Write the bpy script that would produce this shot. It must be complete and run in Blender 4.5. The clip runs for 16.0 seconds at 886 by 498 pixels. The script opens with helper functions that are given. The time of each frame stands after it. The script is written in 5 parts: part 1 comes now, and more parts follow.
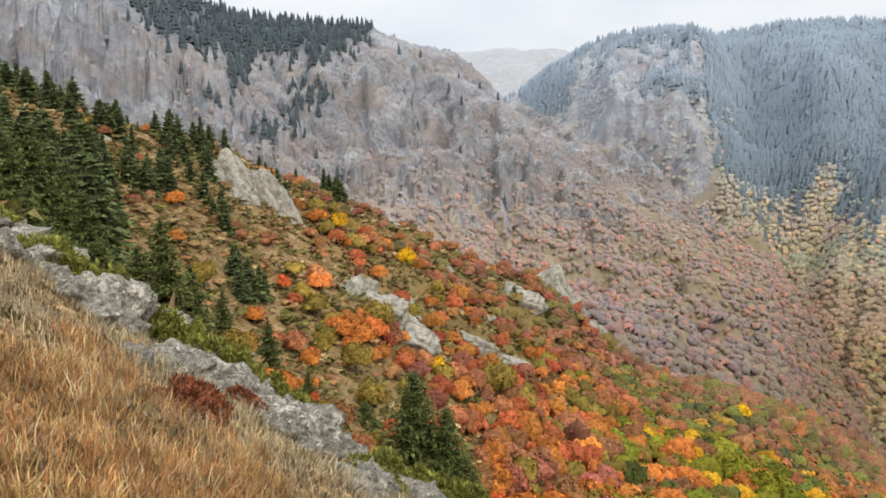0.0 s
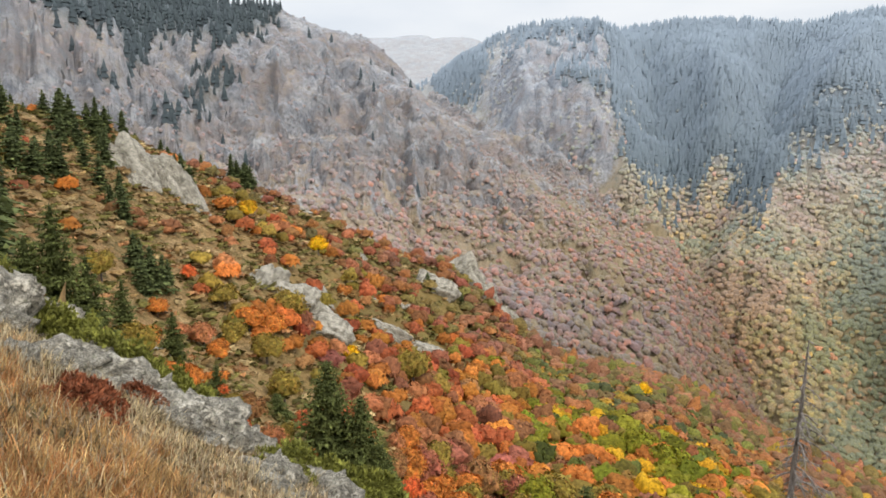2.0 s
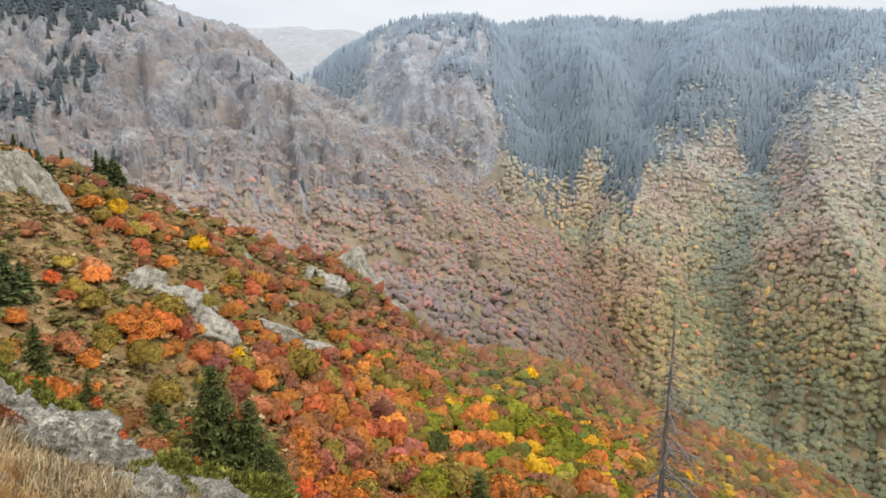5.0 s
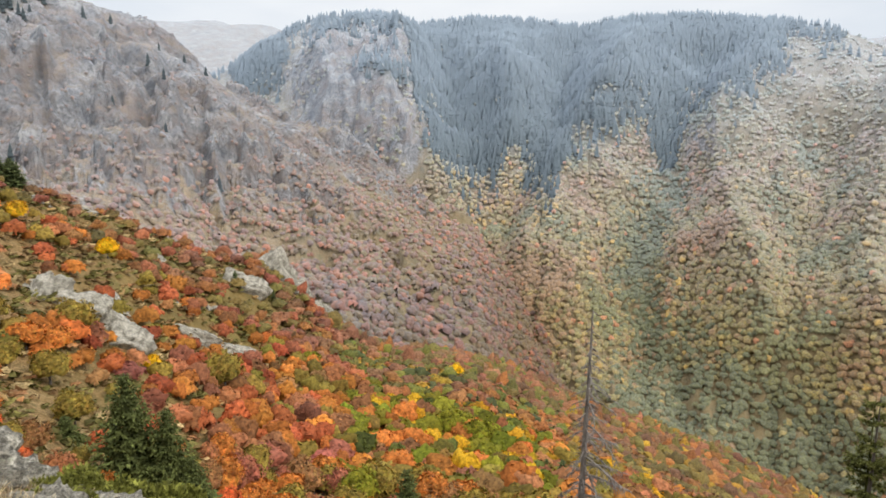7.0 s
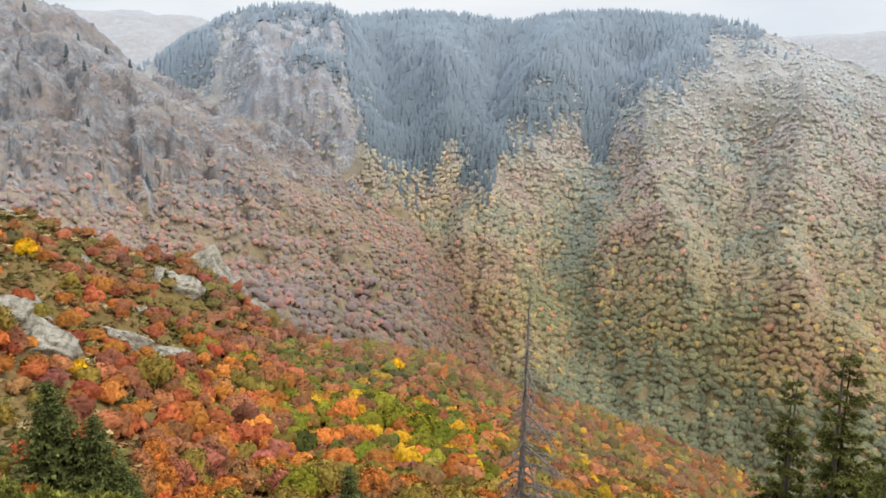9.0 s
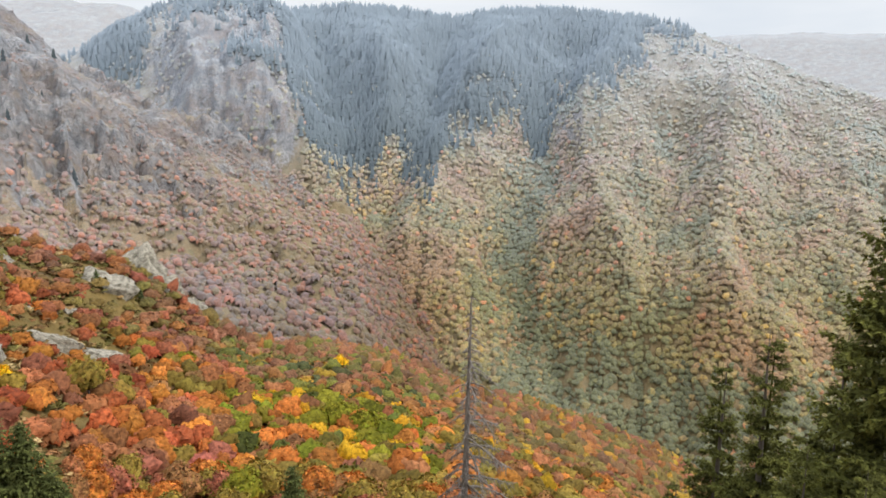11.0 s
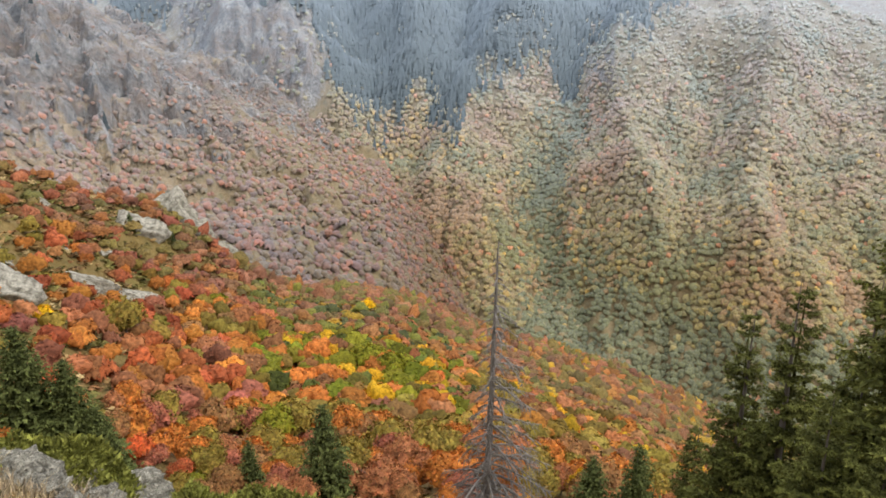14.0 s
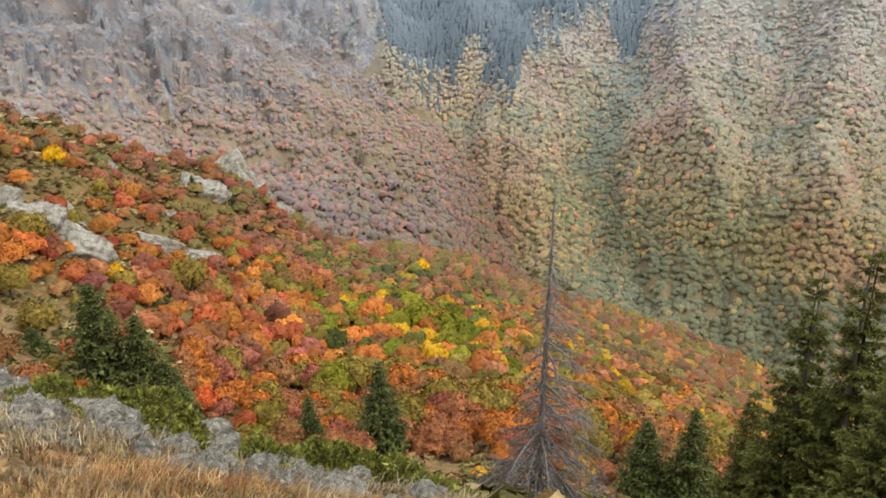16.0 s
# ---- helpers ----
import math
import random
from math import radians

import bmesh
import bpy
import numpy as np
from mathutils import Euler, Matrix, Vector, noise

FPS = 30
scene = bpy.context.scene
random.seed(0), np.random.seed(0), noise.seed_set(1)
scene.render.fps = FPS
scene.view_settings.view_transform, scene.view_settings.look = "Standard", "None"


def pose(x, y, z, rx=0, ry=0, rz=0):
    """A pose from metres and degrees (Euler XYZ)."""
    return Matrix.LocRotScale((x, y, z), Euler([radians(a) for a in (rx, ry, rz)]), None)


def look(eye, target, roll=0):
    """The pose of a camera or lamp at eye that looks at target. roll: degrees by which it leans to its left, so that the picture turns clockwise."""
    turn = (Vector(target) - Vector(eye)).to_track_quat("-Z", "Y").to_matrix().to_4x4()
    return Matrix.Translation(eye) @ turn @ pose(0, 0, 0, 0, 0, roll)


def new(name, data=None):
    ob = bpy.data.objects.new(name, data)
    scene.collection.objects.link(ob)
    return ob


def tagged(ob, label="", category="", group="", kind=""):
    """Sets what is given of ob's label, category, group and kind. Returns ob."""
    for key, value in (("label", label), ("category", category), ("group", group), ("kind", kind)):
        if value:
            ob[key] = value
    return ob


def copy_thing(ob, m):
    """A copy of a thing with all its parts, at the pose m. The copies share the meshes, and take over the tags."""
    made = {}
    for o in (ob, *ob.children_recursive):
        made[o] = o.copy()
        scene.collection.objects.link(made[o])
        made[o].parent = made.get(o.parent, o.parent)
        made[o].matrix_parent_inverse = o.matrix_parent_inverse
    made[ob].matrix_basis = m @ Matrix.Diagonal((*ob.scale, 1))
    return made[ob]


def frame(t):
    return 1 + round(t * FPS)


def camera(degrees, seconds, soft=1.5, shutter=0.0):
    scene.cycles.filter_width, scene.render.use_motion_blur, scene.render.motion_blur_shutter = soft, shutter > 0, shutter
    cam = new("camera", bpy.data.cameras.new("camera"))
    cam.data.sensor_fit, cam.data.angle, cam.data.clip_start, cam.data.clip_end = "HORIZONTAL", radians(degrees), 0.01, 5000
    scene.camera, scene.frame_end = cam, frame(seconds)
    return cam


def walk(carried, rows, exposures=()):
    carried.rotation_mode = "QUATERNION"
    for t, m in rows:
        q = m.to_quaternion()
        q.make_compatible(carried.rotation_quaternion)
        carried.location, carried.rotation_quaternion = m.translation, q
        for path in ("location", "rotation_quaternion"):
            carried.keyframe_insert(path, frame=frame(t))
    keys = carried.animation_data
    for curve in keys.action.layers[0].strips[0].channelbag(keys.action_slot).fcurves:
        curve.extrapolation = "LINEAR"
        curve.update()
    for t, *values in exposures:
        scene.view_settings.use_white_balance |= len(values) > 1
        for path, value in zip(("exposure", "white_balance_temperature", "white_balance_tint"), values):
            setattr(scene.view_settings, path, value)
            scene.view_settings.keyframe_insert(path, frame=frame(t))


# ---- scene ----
# The camera turns on the spot, held at arm's length: bearing (clockwise from +y), rise and roll in degrees.
ARM = 0.42
ROWS = [
    (0.0, -24.01, -7.86, -0.44),
    (0.5, -22.22, -8.24, -0.28),
    (1.0, -20.20, -8.58, -0.06),
    (1.5, -18.25, -8.80, 0.14),
    (2.0, -16.44, -8.93, 0.30),
    (2.5, -14.87, -9.02, 0.39),
    (3.0, -13.39, -9.13, 0.29),
    (3.5, -11.83, -9.26, 0.21),
    (4.0, -10.19, -9.34, 0.13),
    (6.5, -1.51, -9.50, 0.14),
    (7.0, -0.00, -9.57, 0.13),
    (7.5, 1.46, -9.67, 0.13),
    (8.0, 2.89, -9.83, 0.08),
    (8.5, 4.21, -9.96, 0.12),
    (9.0, 5.41, -10.03, 0.08),
    (11.5, 11.50, -10.69, 0.26),
    (12.0, 12.10, -11.18, 0.21),
    (12.5, 11.89, -12.06, 0.18),
    (13.0, 10.91, -13.17, 0.17),
    (13.5, 9.55, -14.27, 0.18),
    (14.0, 8.10, -15.22, 0.10),
    (14.5, 6.76, -16.06, -0.08),
    (15.0, 5.61, -16.94, -0.31),
    (15.5, 4.49, -17.81, -0.80),
    (16.0, 3.20, -18.55, -1.19),
]


def held(bearing, rise, roll):
    b, e = radians(bearing), radians(rise)
    eye = Vector((ARM * math.sin(b), ARM * (math.cos(b) - 1), 0))
    way = Vector((math.sin(b) * math.cos(e), math.cos(b) * math.cos(e), math.sin(e)))
    return look(eye, eye + way, roll)


cam = camera(67.74, 16.0, soft=1.7)
walk(cam, [(t, held(b, e, r)) for t, b, e, r in ROWS], exposures=[(0, 0.0), (16, 0.0)])

# ---- light: thin overcast, with a soft sun behind the clouds on the valley side ----
SUN_BEARING, SUN_RISE = 112, 46
world = bpy.data.worlds.new("overcast_sky")
scene.world = world
world.use_nodes = True
wn, wl = world.node_tree.nodes, world.node_tree.links
wn.clear()
sky = wn.new("ShaderNodeTexSky")
sky.sky_type, sky.sun_disc = "NISHITA", False
sky.sun_elevation, sky.sun_rotation = radians(SUN_RISE), radians(SUN_BEARING)
sky_scale = wn.new("ShaderNodeVectorMath")
sky_scale.operation = "SCALE"
sky_scale.inputs["Scale"].default_value = 0.1
wl.new(sky.outputs["Color"], sky_scale.inputs[0])
w_co = wn.new("ShaderNodeTexCoord")
w_map = wn.new("ShaderNodeMapping")
w_map.inputs["Scale"].default_value = (2.0, 2.0, 7.0)
wl.new(w_co.outputs["Generated"], w_map.inputs["Vector"])
w_noise = wn.new("ShaderNodeTexNoise")
w_noise.inputs["Scale"].default_value = 1.3
w_noise.inputs["Detail"].default_value = 5
wl.new(w_map.outputs["Vector"], w_noise.inputs["Vector"])
w_ramp = wn.new("ShaderNodeValToRGB")
w_ramp.color_ramp.elements[0].position, w_ramp.color_ramp.elements[0].color = 0.3, (0.74, 0.79, 0.86, 1)
w_ramp.color_ramp.elements[1].position, w_ramp.color_ramp.elements[1].color = 0.7, (0.96, 0.97, 0.98, 1)
wl.new(w_noise.outputs["Fac"], w_ramp.inputs["Fac"])
w_mix = wn.new("ShaderNodeMix")
w_mix.data_type = "RGBA"
w_mix.inputs[0].default_value = 0.88
wl.new(sky_scale.outputs["Vector"], w_mix.inputs[6])
wl.new(w_ramp.outputs["Color"], w_mix.inputs[7])
w_bg = wn.new("ShaderNodeBackground")
# an overcast sky is about two and a half times brighter overhead than at the horizon
w_sep = wn.new("ShaderNodeSeparateXYZ")
wl.new(w_co.outputs["Generated"], w_sep.inputs[0])
w_up = wn.new("ShaderNodeMapRange")
w_up.interpolation_type = "SMOOTHSTEP"
for key, val in (("From Min", 0.16), ("From Max", 0.75), ("To Min", 1.06), ("To Max", 2.3)):
    w_up.inputs[key].default_value = val
wl.new(w_sep.outputs["Z"], w_up.inputs["Value"])
wl.new(w_up.outputs["Result"], w_bg.inputs["Strength"])
wl.new(w_mix.outputs[2], w_bg.inputs["Color"])
w_out = wn.new("ShaderNodeOutputWorld")
wl.new(w_bg.outputs["Background"], w_out.inputs["Surface"])

sun = new("sun", bpy.data.lights.new("sun", "SUN"))
sun.data.energy, sun.data.angle, sun.data.color = 2.0, radians(24), (1.0, 0.95, 0.87)
_b, _e = radians(SUN_BEARING), radians(SUN_RISE)
sun.matrix_world = look((60 * math.sin(_b), 60 * math.cos(_b), 60), (60 * math.sin(_b) - math.sin(_b) * math.cos(_e), 60 * math.cos(_b) - math.cos(_b) * math.cos(_e), 60 - math.sin(_e)))

# ---- materials ----
def material(name):
    m = bpy.data.materials.new(name)
    m.use_nodes = True
    return m, m.node_tree.nodes, m.node_tree.links, m.node_tree.nodes["Principled BSDF"]


def tex_noise(n, l, scale, detail=4, vec=None, rough=0.55):
    t = n.new("ShaderNodeTexNoise")
    t.inputs["Scale"].default_value, t.inputs["Detail"].default_value, t.inputs["Roughness"].default_value = scale, detail, rough
    if vec is None:
        c = n.new("ShaderNodeTexCoord")
        vec = c.outputs["Object"]
    l.new(vec, t.inputs["Vector"])
    return t.outputs["Fac"]


def ramp(n, l, fac, stops):
    r = n.new("ShaderNodeValToRGB")
    e = r.color_ramp.elements
    while len(e) < len(stops):
        e.new(0.5)
    for i, (p, c) in enumerate(stops):
        e[i].position, e[i].color = p, (*c, 1) if len(c) == 3 else c
    l.new(fac, r.inputs["Fac"])
    return r.outputs["Color"]


def mix(n, l, fac, a, b, how="MIX"):
    m = n.new("ShaderNodeMix")
    m.data_type, m.blend_type = "RGBA", how
    for k, v in ((0, fac), (6, a), (7, b)):
        if isinstance(v, (int, float)):
            m.inputs[k].default_value = v
        elif isinstance(v, tuple):
            m.inputs[k].default_value = (*v, 1)
        else:
            l.new(v, m.inputs[k])
    return m.outputs[2]


def calc(n, l, op, a, b=0.0, clamp=False):
    m = n.new("ShaderNodeMath")
    m.operation, m.use_clamp = op, clamp
    for k, v in ((0, a), (1, b)):
        if isinstance(v, (int, float)):
            m.inputs[k].default_value = v
        else:
            l.new(v, m.inputs[k])
    return m.outputs[0]


def attr(n, name):
    a = n.new("ShaderNodeAttribute")
    a.attribute_name = name
    return a


def relief(n, l, bsdf, height, dist, strength=1.0):
    b = n.new("ShaderNodeBump")
    b.inputs["Distance"].default_value, b.inputs["Strength"].default_value = dist, strength
    l.new(height, b.inputs["Height"])
    l.new(b.outputs["Normal"], bsdf.inputs["Normal"])


def leaf_material(name, rough=0.65, through_light=0.25, spread=(0.6, 1.35), haze=0.0, grain_size=4.0, puff=0.0, grain_depth=(0.5, 1.3), haze_by_height=False):
    m, n, l, b = material(name)
    col = attr(n, "leaf").outputs["Color"]
    geo = n.new("ShaderNodeNewGeometry")
    gain = n.new("ShaderNodeMapRange")
    gain.inputs["To Min"].default_value, gain.inputs["To Max"].default_value = spread
    l.new(geo.outputs["Random Per Island"], gain.inputs["Value"])
    sc = n.new("ShaderNodeVectorMath")
    sc.operation = "SCALE"
    l.new(col, sc.inputs[0])
    l.new(gain.outputs["Result"], sc.inputs["Scale"])
    tco = n.new("ShaderNodeTexCoord").outputs["Object"]
    grain = tex_noise(n, l, grain_size, 5, tco, 0.7)
    fine = ramp(n, l, grain, [(0.36, (grain_depth[0],) * 3), (0.62, (grain_depth[1],) * 3)])
    c = mix(n, l, 1.0, sc.outputs["Vector"], fine, "MULTIPLY")
    l.new(c, b.inputs["Base Color"])
    b.inputs["Roughness"].default_value = rough
    b.inputs["Specular IOR Level"].default_value = 0.12
    # bluish sheen laid over the leaf colour, in place of haze in the air
    b.inputs["Sheen Weight"].default_value, b.inputs["Sheen Roughness"].default_value = haze, 1.0
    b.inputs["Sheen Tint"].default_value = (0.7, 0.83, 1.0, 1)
    if haze_by_height:
        # the sheen that imitates haze grows towards the mountain tops
        l.new(calc(n, l, "MULTIPLY", attr(n, "haze_amount").outputs["Fac"], haze), b.inputs["Sheen Weight"])
    if puff:
        relief(n, l, b, grain, puff)
    tr = n.new("ShaderNodeBsdfTranslucent")
    l.new(c, tr.inputs["Color"])
    mx = n.new("ShaderNodeMixShader")
    mx.inputs[0].default_value = through_light
    l.new(b.outputs[0], mx.inputs[1])
    l.new(tr.outputs[0], mx.inputs[2])
    l.new(mx.outputs[0], n["Material Output"].inputs["Surface"])
    return m


def bark_material(name, a, c, scale=6.0):
    m, n, l, b = material(name)
    co = n.new("ShaderNodeTexCoord")
    mp = n.new("ShaderNodeMapping")
    mp.inputs["Scale"].default_value = (1, 1, 0.18)
    l.new(co.outputs["Object"], mp.inputs["Vector"])
    f = tex_noise(n, l, scale, 6, mp.outputs["Vector"])
    l.new(ramp(n, l, f, [(0.3, a), (0.7, c)]), b.inputs["Base Color"])
    b.inputs["Roughness"].default_value = 0.85
    relief(n, l, b, f, 0.03)
    return m


def rock_material(name, size=1.0, tone=1.0):
    m, n, l, b = material(name)
    f1, f2, f3 = tex_noise(n, l, 0.9 / size, 8), tex_noise(n, l, 6 / size, 8, rough=0.7), tex_noise(n, l, 2.2 / size, 5)
    c = ramp(n, l, f1, [(p, tuple(v * tone for v in q)) for p, q in ((0.38, (0.25, 0.22, 0.165)), (0.5, (0.48, 0.435, 0.345)), (0.62, (0.64, 0.585, 0.475)))])
    c = mix(n, l, 1.0, c, ramp(n, l, f2, [(0.41, (0.45, 0.45, 0.44)), (0.56, (1.15, 1.15, 1.15))]), "MULTIPLY")
    lich = ramp(n, l, f3, [(0.6, (0, 0, 0)), (0.7, (1, 1, 1))])
    c = mix(n, l, lich, c, mix(n, l, 0.6, c, (0.36, 0.36, 0.24)))
    v = n.new("ShaderNodeTexVoronoi")
    v.feature, v.inputs["Scale"].default_value = "DISTANCE_TO_EDGE", 1.4 / size
    co = n.new("ShaderNodeTexCoord")
    wob = mix(n, l, 0.25, co.outputs["Object"], calc(n, l, "MULTIPLY", f2, 1.0))
    l.new(wob, v.inputs["Vector"])
    crack = ramp(n, l, v.outputs["Distance"], [(0.0, (0.3, 0.3, 0.3)), (0.05, (1, 1, 1))])
    c = mix(n, l, 0.6, c, mix(n, l, 1.0, c, crack, "MULTIPLY"))
    l.new(c, b.inputs["Base Color"])
    b.inputs["Roughness"].default_value = 0.9
    h = calc(n, l, "ADD", calc(n, l, "MULTIPLY", f2, 0.6), f1)
    relief(n, l, b, calc(n, l, "ADD", h, calc(n, l, "MULTIPLY", v.outputs["Distance"], 0.6)), 0.5 * size)
    return m


def ground_material():
    m, n, l, b = material("hillside_ground")
    co = n.new("ShaderNodeTexCoord").outputs["Object"]
    big, mid, fine = tex_noise(n, l, 0.02, 6, co), tex_noise(n, l, 0.12, 7, co), tex_noise(n, l, 1.2, 6, co)
    tiny = tex_noise(n, l, 9.0, 4, co)
    heath = ramp(n, l, mid, [(0.38, (0.11, 0.09, 0.03)), (0.44, (0.19, 0.135, 0.05)), (0.49, (0.3, 0.18, 0.075)), (0.54, (0.22, 0.145, 0.055)), (0.59, (0.42, 0.29, 0.14)), (0.66, (0.15, 0.12, 0.04))])
    heath = mix(n, l, 0.5, heath, ramp(n, l, fine, [(0.4, (0.09, 0.07, 0.026)), (0.5, (0.25, 0.145, 0.06)), (0.6, (0.38, 0.26, 0.125))]))
    heath = mix(n, l, 1.0, heath, ramp(n, l, tiny, [(0.4, (0.5, 0.5, 0.5)), (0.6, (1.35, 1.35, 1.35))]), "MULTIPLY")
    floor_c = ramp(n, l, mid, [(0.3, (0.13, 0.1, 0.035)), (0.5, (0.2, 0.135, 0.045)), (0.7, (0.17, 0.135, 0.04))])
    # cliffs: streaked down the fall line
    st = n.new("ShaderNodeMapping")
    st.inputs["Scale"].default_value = (1, 1, 0.75)
    l.new(co, st.inputs["Vector"])
    r1, r2 = tex_noise(n, l, 0.05, 9, st.outputs["Vector"], 0.65), tex_noise(n, l, 0.35, 8, st.outputs["Vector"], 0.7)
    stone = ramp(n, l, r1, [(0.38, (0.155, 0.138, 0.128)), (0.5, (0.24, 0.218, 0.2)), (0.62, (0.335, 0.312, 0.288))])
    stone = mix(n, l, 1.0, stone, ramp(n, l, r2, [(0.4, (0.5, 0.5, 0.51)), (0.56, (1.15, 1.15, 1.15))]), "MULTIPLY")
    scrub = ramp(n, l, mid, [(0.35, (0.13, 0.1, 0.06)), (0.5, (0.21, 0.14, 0.1)), (0.65, (0.26, 0.18, 0.1))])
    wood, rock = attr(n, "wood").outputs["Fac"], attr(n, "rock").outputs["Fac"]
    ledge = calc(n, l, "MULTIPLY", ramp(n, l, tex_noise(n, l, 0.03, 7, co, 0.6), [(0.44, (0, 0, 0)), (0.6, (1, 1, 1))]), 0.85)
    stone = mix(n, l, ledge, stone, scrub)
    c = mix(n, l, wood, heath, floor_c)
    needles = ramp(n, l, fine, [(0.35, (0.035, 0.042, 0.036)), (0.65, (0.075, 0.08, 0.06))])
    c = mix(n, l, attr(n, "fir").outputs["Fac"], c, needles)
    rr = calc(n, l, "ADD", rock, calc(n, l, "MULTIPLY", calc(n, l, "SUBTRACT", r2, 0.5), 1.2))
    c = mix(n, l, calc(n, l, "MULTIPLY", calc(n, l, "SUBTRACT", rr, 0.3), 3.0, True), c, stone)
    l.new(c, b.inputs["Base Color"])
    b.inputs["Roughness"].default_value = 0.95
    b.inputs["Specular IOR Level"].default_value = 0.2
    # bluish sheen puts distance haze onto the far slopes' surface
    l.new(calc(n, l, "MULTIPLY", attr(n, "haze_amount").outputs["Fac"], 0.9), b.inputs["Sheen Weight"])
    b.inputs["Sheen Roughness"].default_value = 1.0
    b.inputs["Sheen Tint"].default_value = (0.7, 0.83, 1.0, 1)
    cliff_h = calc(n, l, "MULTIPLY", calc(n, l, "ADD", calc(n, l, "MULTIPLY", r1, 10.0), calc(n, l, "MULTIPLY", r2, 3.5)), rock)
    soil_h = calc(n, l, "ADD", calc(n, l, "MULTIPLY", fine, 0.7), calc(n, l, "MULTIPLY", tiny, 0.1))
    relief(n, l, b, calc(n, l, "ADD", cliff_h, soil_h), 1.0)
    return m


M_LEAF = leaf_material("autumn_leaves")
M_CROWN = leaf_material("autumn_crowns", 0.7, 0.2, (0.65, 1.35), 0.0, 1.6)
M_TREELEAF = leaf_material("autumn_tree_leaves", 0.7, 0.2, (0.6, 1.35), 0.0, 3.0)
M_NEEDLE = leaf_material("spruce_needles", 0.8, 0.15, (0.55, 1.5))
M_CANOPY = leaf_material("autumn_canopy", 0.75, 0.0, (0.75, 1.2), 0.03, 1.6, 0.6)
# far foliage: bluish sheen on the leaves mimics the valley haze
M_HAZED = leaf_material("hazed_valley_foliage", 0.6, 0.0, (0.9, 1.1), 0.78, 0.5, 1.2, (0.6, 1.3), True)
M_SCRUB = leaf_material("hazed_scrub", 0.6, 0.0, (0.9, 1.1), 0.5, 0.7, 0.7, (0.66, 1.26), True)
M_FIRWOOD = leaf_material("hazed_spruce_wood", 0.6, 0.0, (0.92, 1.08), 0.5, 0.6, 0.0, (0.85, 1.1), True)
M_CRAGFIR = leaf_material("crag_spruce_needles", 0.7, 0.0, (0.85, 1.15), 0.08, 0.6, 0.0, (0.75, 1.15))
M_BARK = bark_material("grey_brown_bark", (0.06, 0.045, 0.035), (0.17, 0.14, 0.115))
M_DEAD = bark_material("bleached_deadwood", (0.085, 0.074, 0.066), (0.29, 0.255, 0.225), 9.0)
M_ROCK = rock_material("lichened_gneiss", 0.3, 0.84)
M_SLAB = rock_material("weathered_outcrop_rock", 0.16, 0.64)
M_GROUND = ground_material()

# ---- the lie of the land ----
rng = np.random.default_rng(7)
GRID = rng.random((256, 256))
ANGLE = GRID * 2 * np.pi


def perlin(x, y):
    xi, yi = np.floor(x).astype(int), np.floor(y).astype(int)
    u, v = x - xi, y - yi

    def corner(i, j):
        a = ANGLE[(xi + i) & 255, (yi + j) & 255]
        return np.cos(a) * (u - i) + np.sin(a) * (v - j)

    s, t = u * u * u * (u * (u * 6 - 15) + 10), v * v * v * (v * (v * 6 - 15) + 10)
    a = corner(0, 0) * (1 - s) + corner(1, 0) * s
    b = corner(0, 1) * (1 - s) + corner(1, 1) * s
    return (a * (1 - t) + b * t) * 1.5


def fbm(x, y, octaves=4, gain=0.5):
    out, amp = 0.0, 1.0
    for k in range(octaves):
        out = out + amp * perlin(x * 2 ** k + 17.3 * k, y * 2 ** k - 9.1 * k)
        amp *= gain
    return out


def ridged(x, y, octaves=4, gain=0.55):
    out, amp = 0.0, 1.0
    for k in range(octaves):
        out = out + amp * (1 - 2 * np.abs(perlin(x * 2 ** k + 31.7 * k, y * 2 ** k + 5.9 * k)))
        amp *= gain
    return out


def plan(bearing, dist):
    b = np.radians(bearing)
    return np.stack([dist * np.sin(b), dist * np.cos(b)], -1)


def bearing_of(x, y):
    return np.degrees(np.arctan2(x, y))


# heights of our own hillside: bearing, distance, height against the eye
KNOLL = [(0, 0, -1.65), (-58, 16, -1.5), (-50, 12, -2.9), (-40, 10, -4.0), (-27, 8.5, -4.6), (-14, 7, -5.0), (1, 6.5, -5.2), (25, 6.5, -5.6),
         (50, 7, -5.0), (-90, 10, 0.6), (180, 8, -0.2), (100, 8, -3.6), (-50, 4, -1.95)]
HILL = [(-57, 45, -6), (-57, 110, 1), (-57, 210, 19.5), (-48.5, 200, 12), (-47.6, 45, -12.5), (-40.6, 190, 2), (-40, 100, -20.5), (-39.4, 70, -21.5),
        (-33, 210, -12), (-27, 240, -21.6), (-19.8, 270, -39), (-15.3, 285, -47), (-10.4, 275, -73), (-5.8, 310, -96), (2.2, 340, -113), (11.4, 370, -146),
        (20.5, 390, -168), (30, 400, -194), (38, 400, -214), (-25.5, 130, -37.5), (-16.7, 165, -55), (1, 220, -86), (2, 130, -67), (-26, 62, -34),
        (-10, 52, -37), (12.4, 26, -21.5), (23, 50, -39), (42, 22, -19), (25, 150, -90)]
FAR_HILL = [(60, 150, -92), (80, 350, -190), (-120, 80, 22), (-120, 400, 120), (180, 90, 10), (180, 400, 40), (120, 90, -28), (-75, 300, 55)]
CTRL = np.array(KNOLL + HILL + FAR_HILL, float)


def squeeze(x, y):
    r = np.hypot(x, y)
    k = np.log1p(r / 6) / np.maximum(r, 1e-6)
    return x * k, y * k


def _kernel(d2):
    return 0.5 * d2 * np.log(d2 + 1e-9)


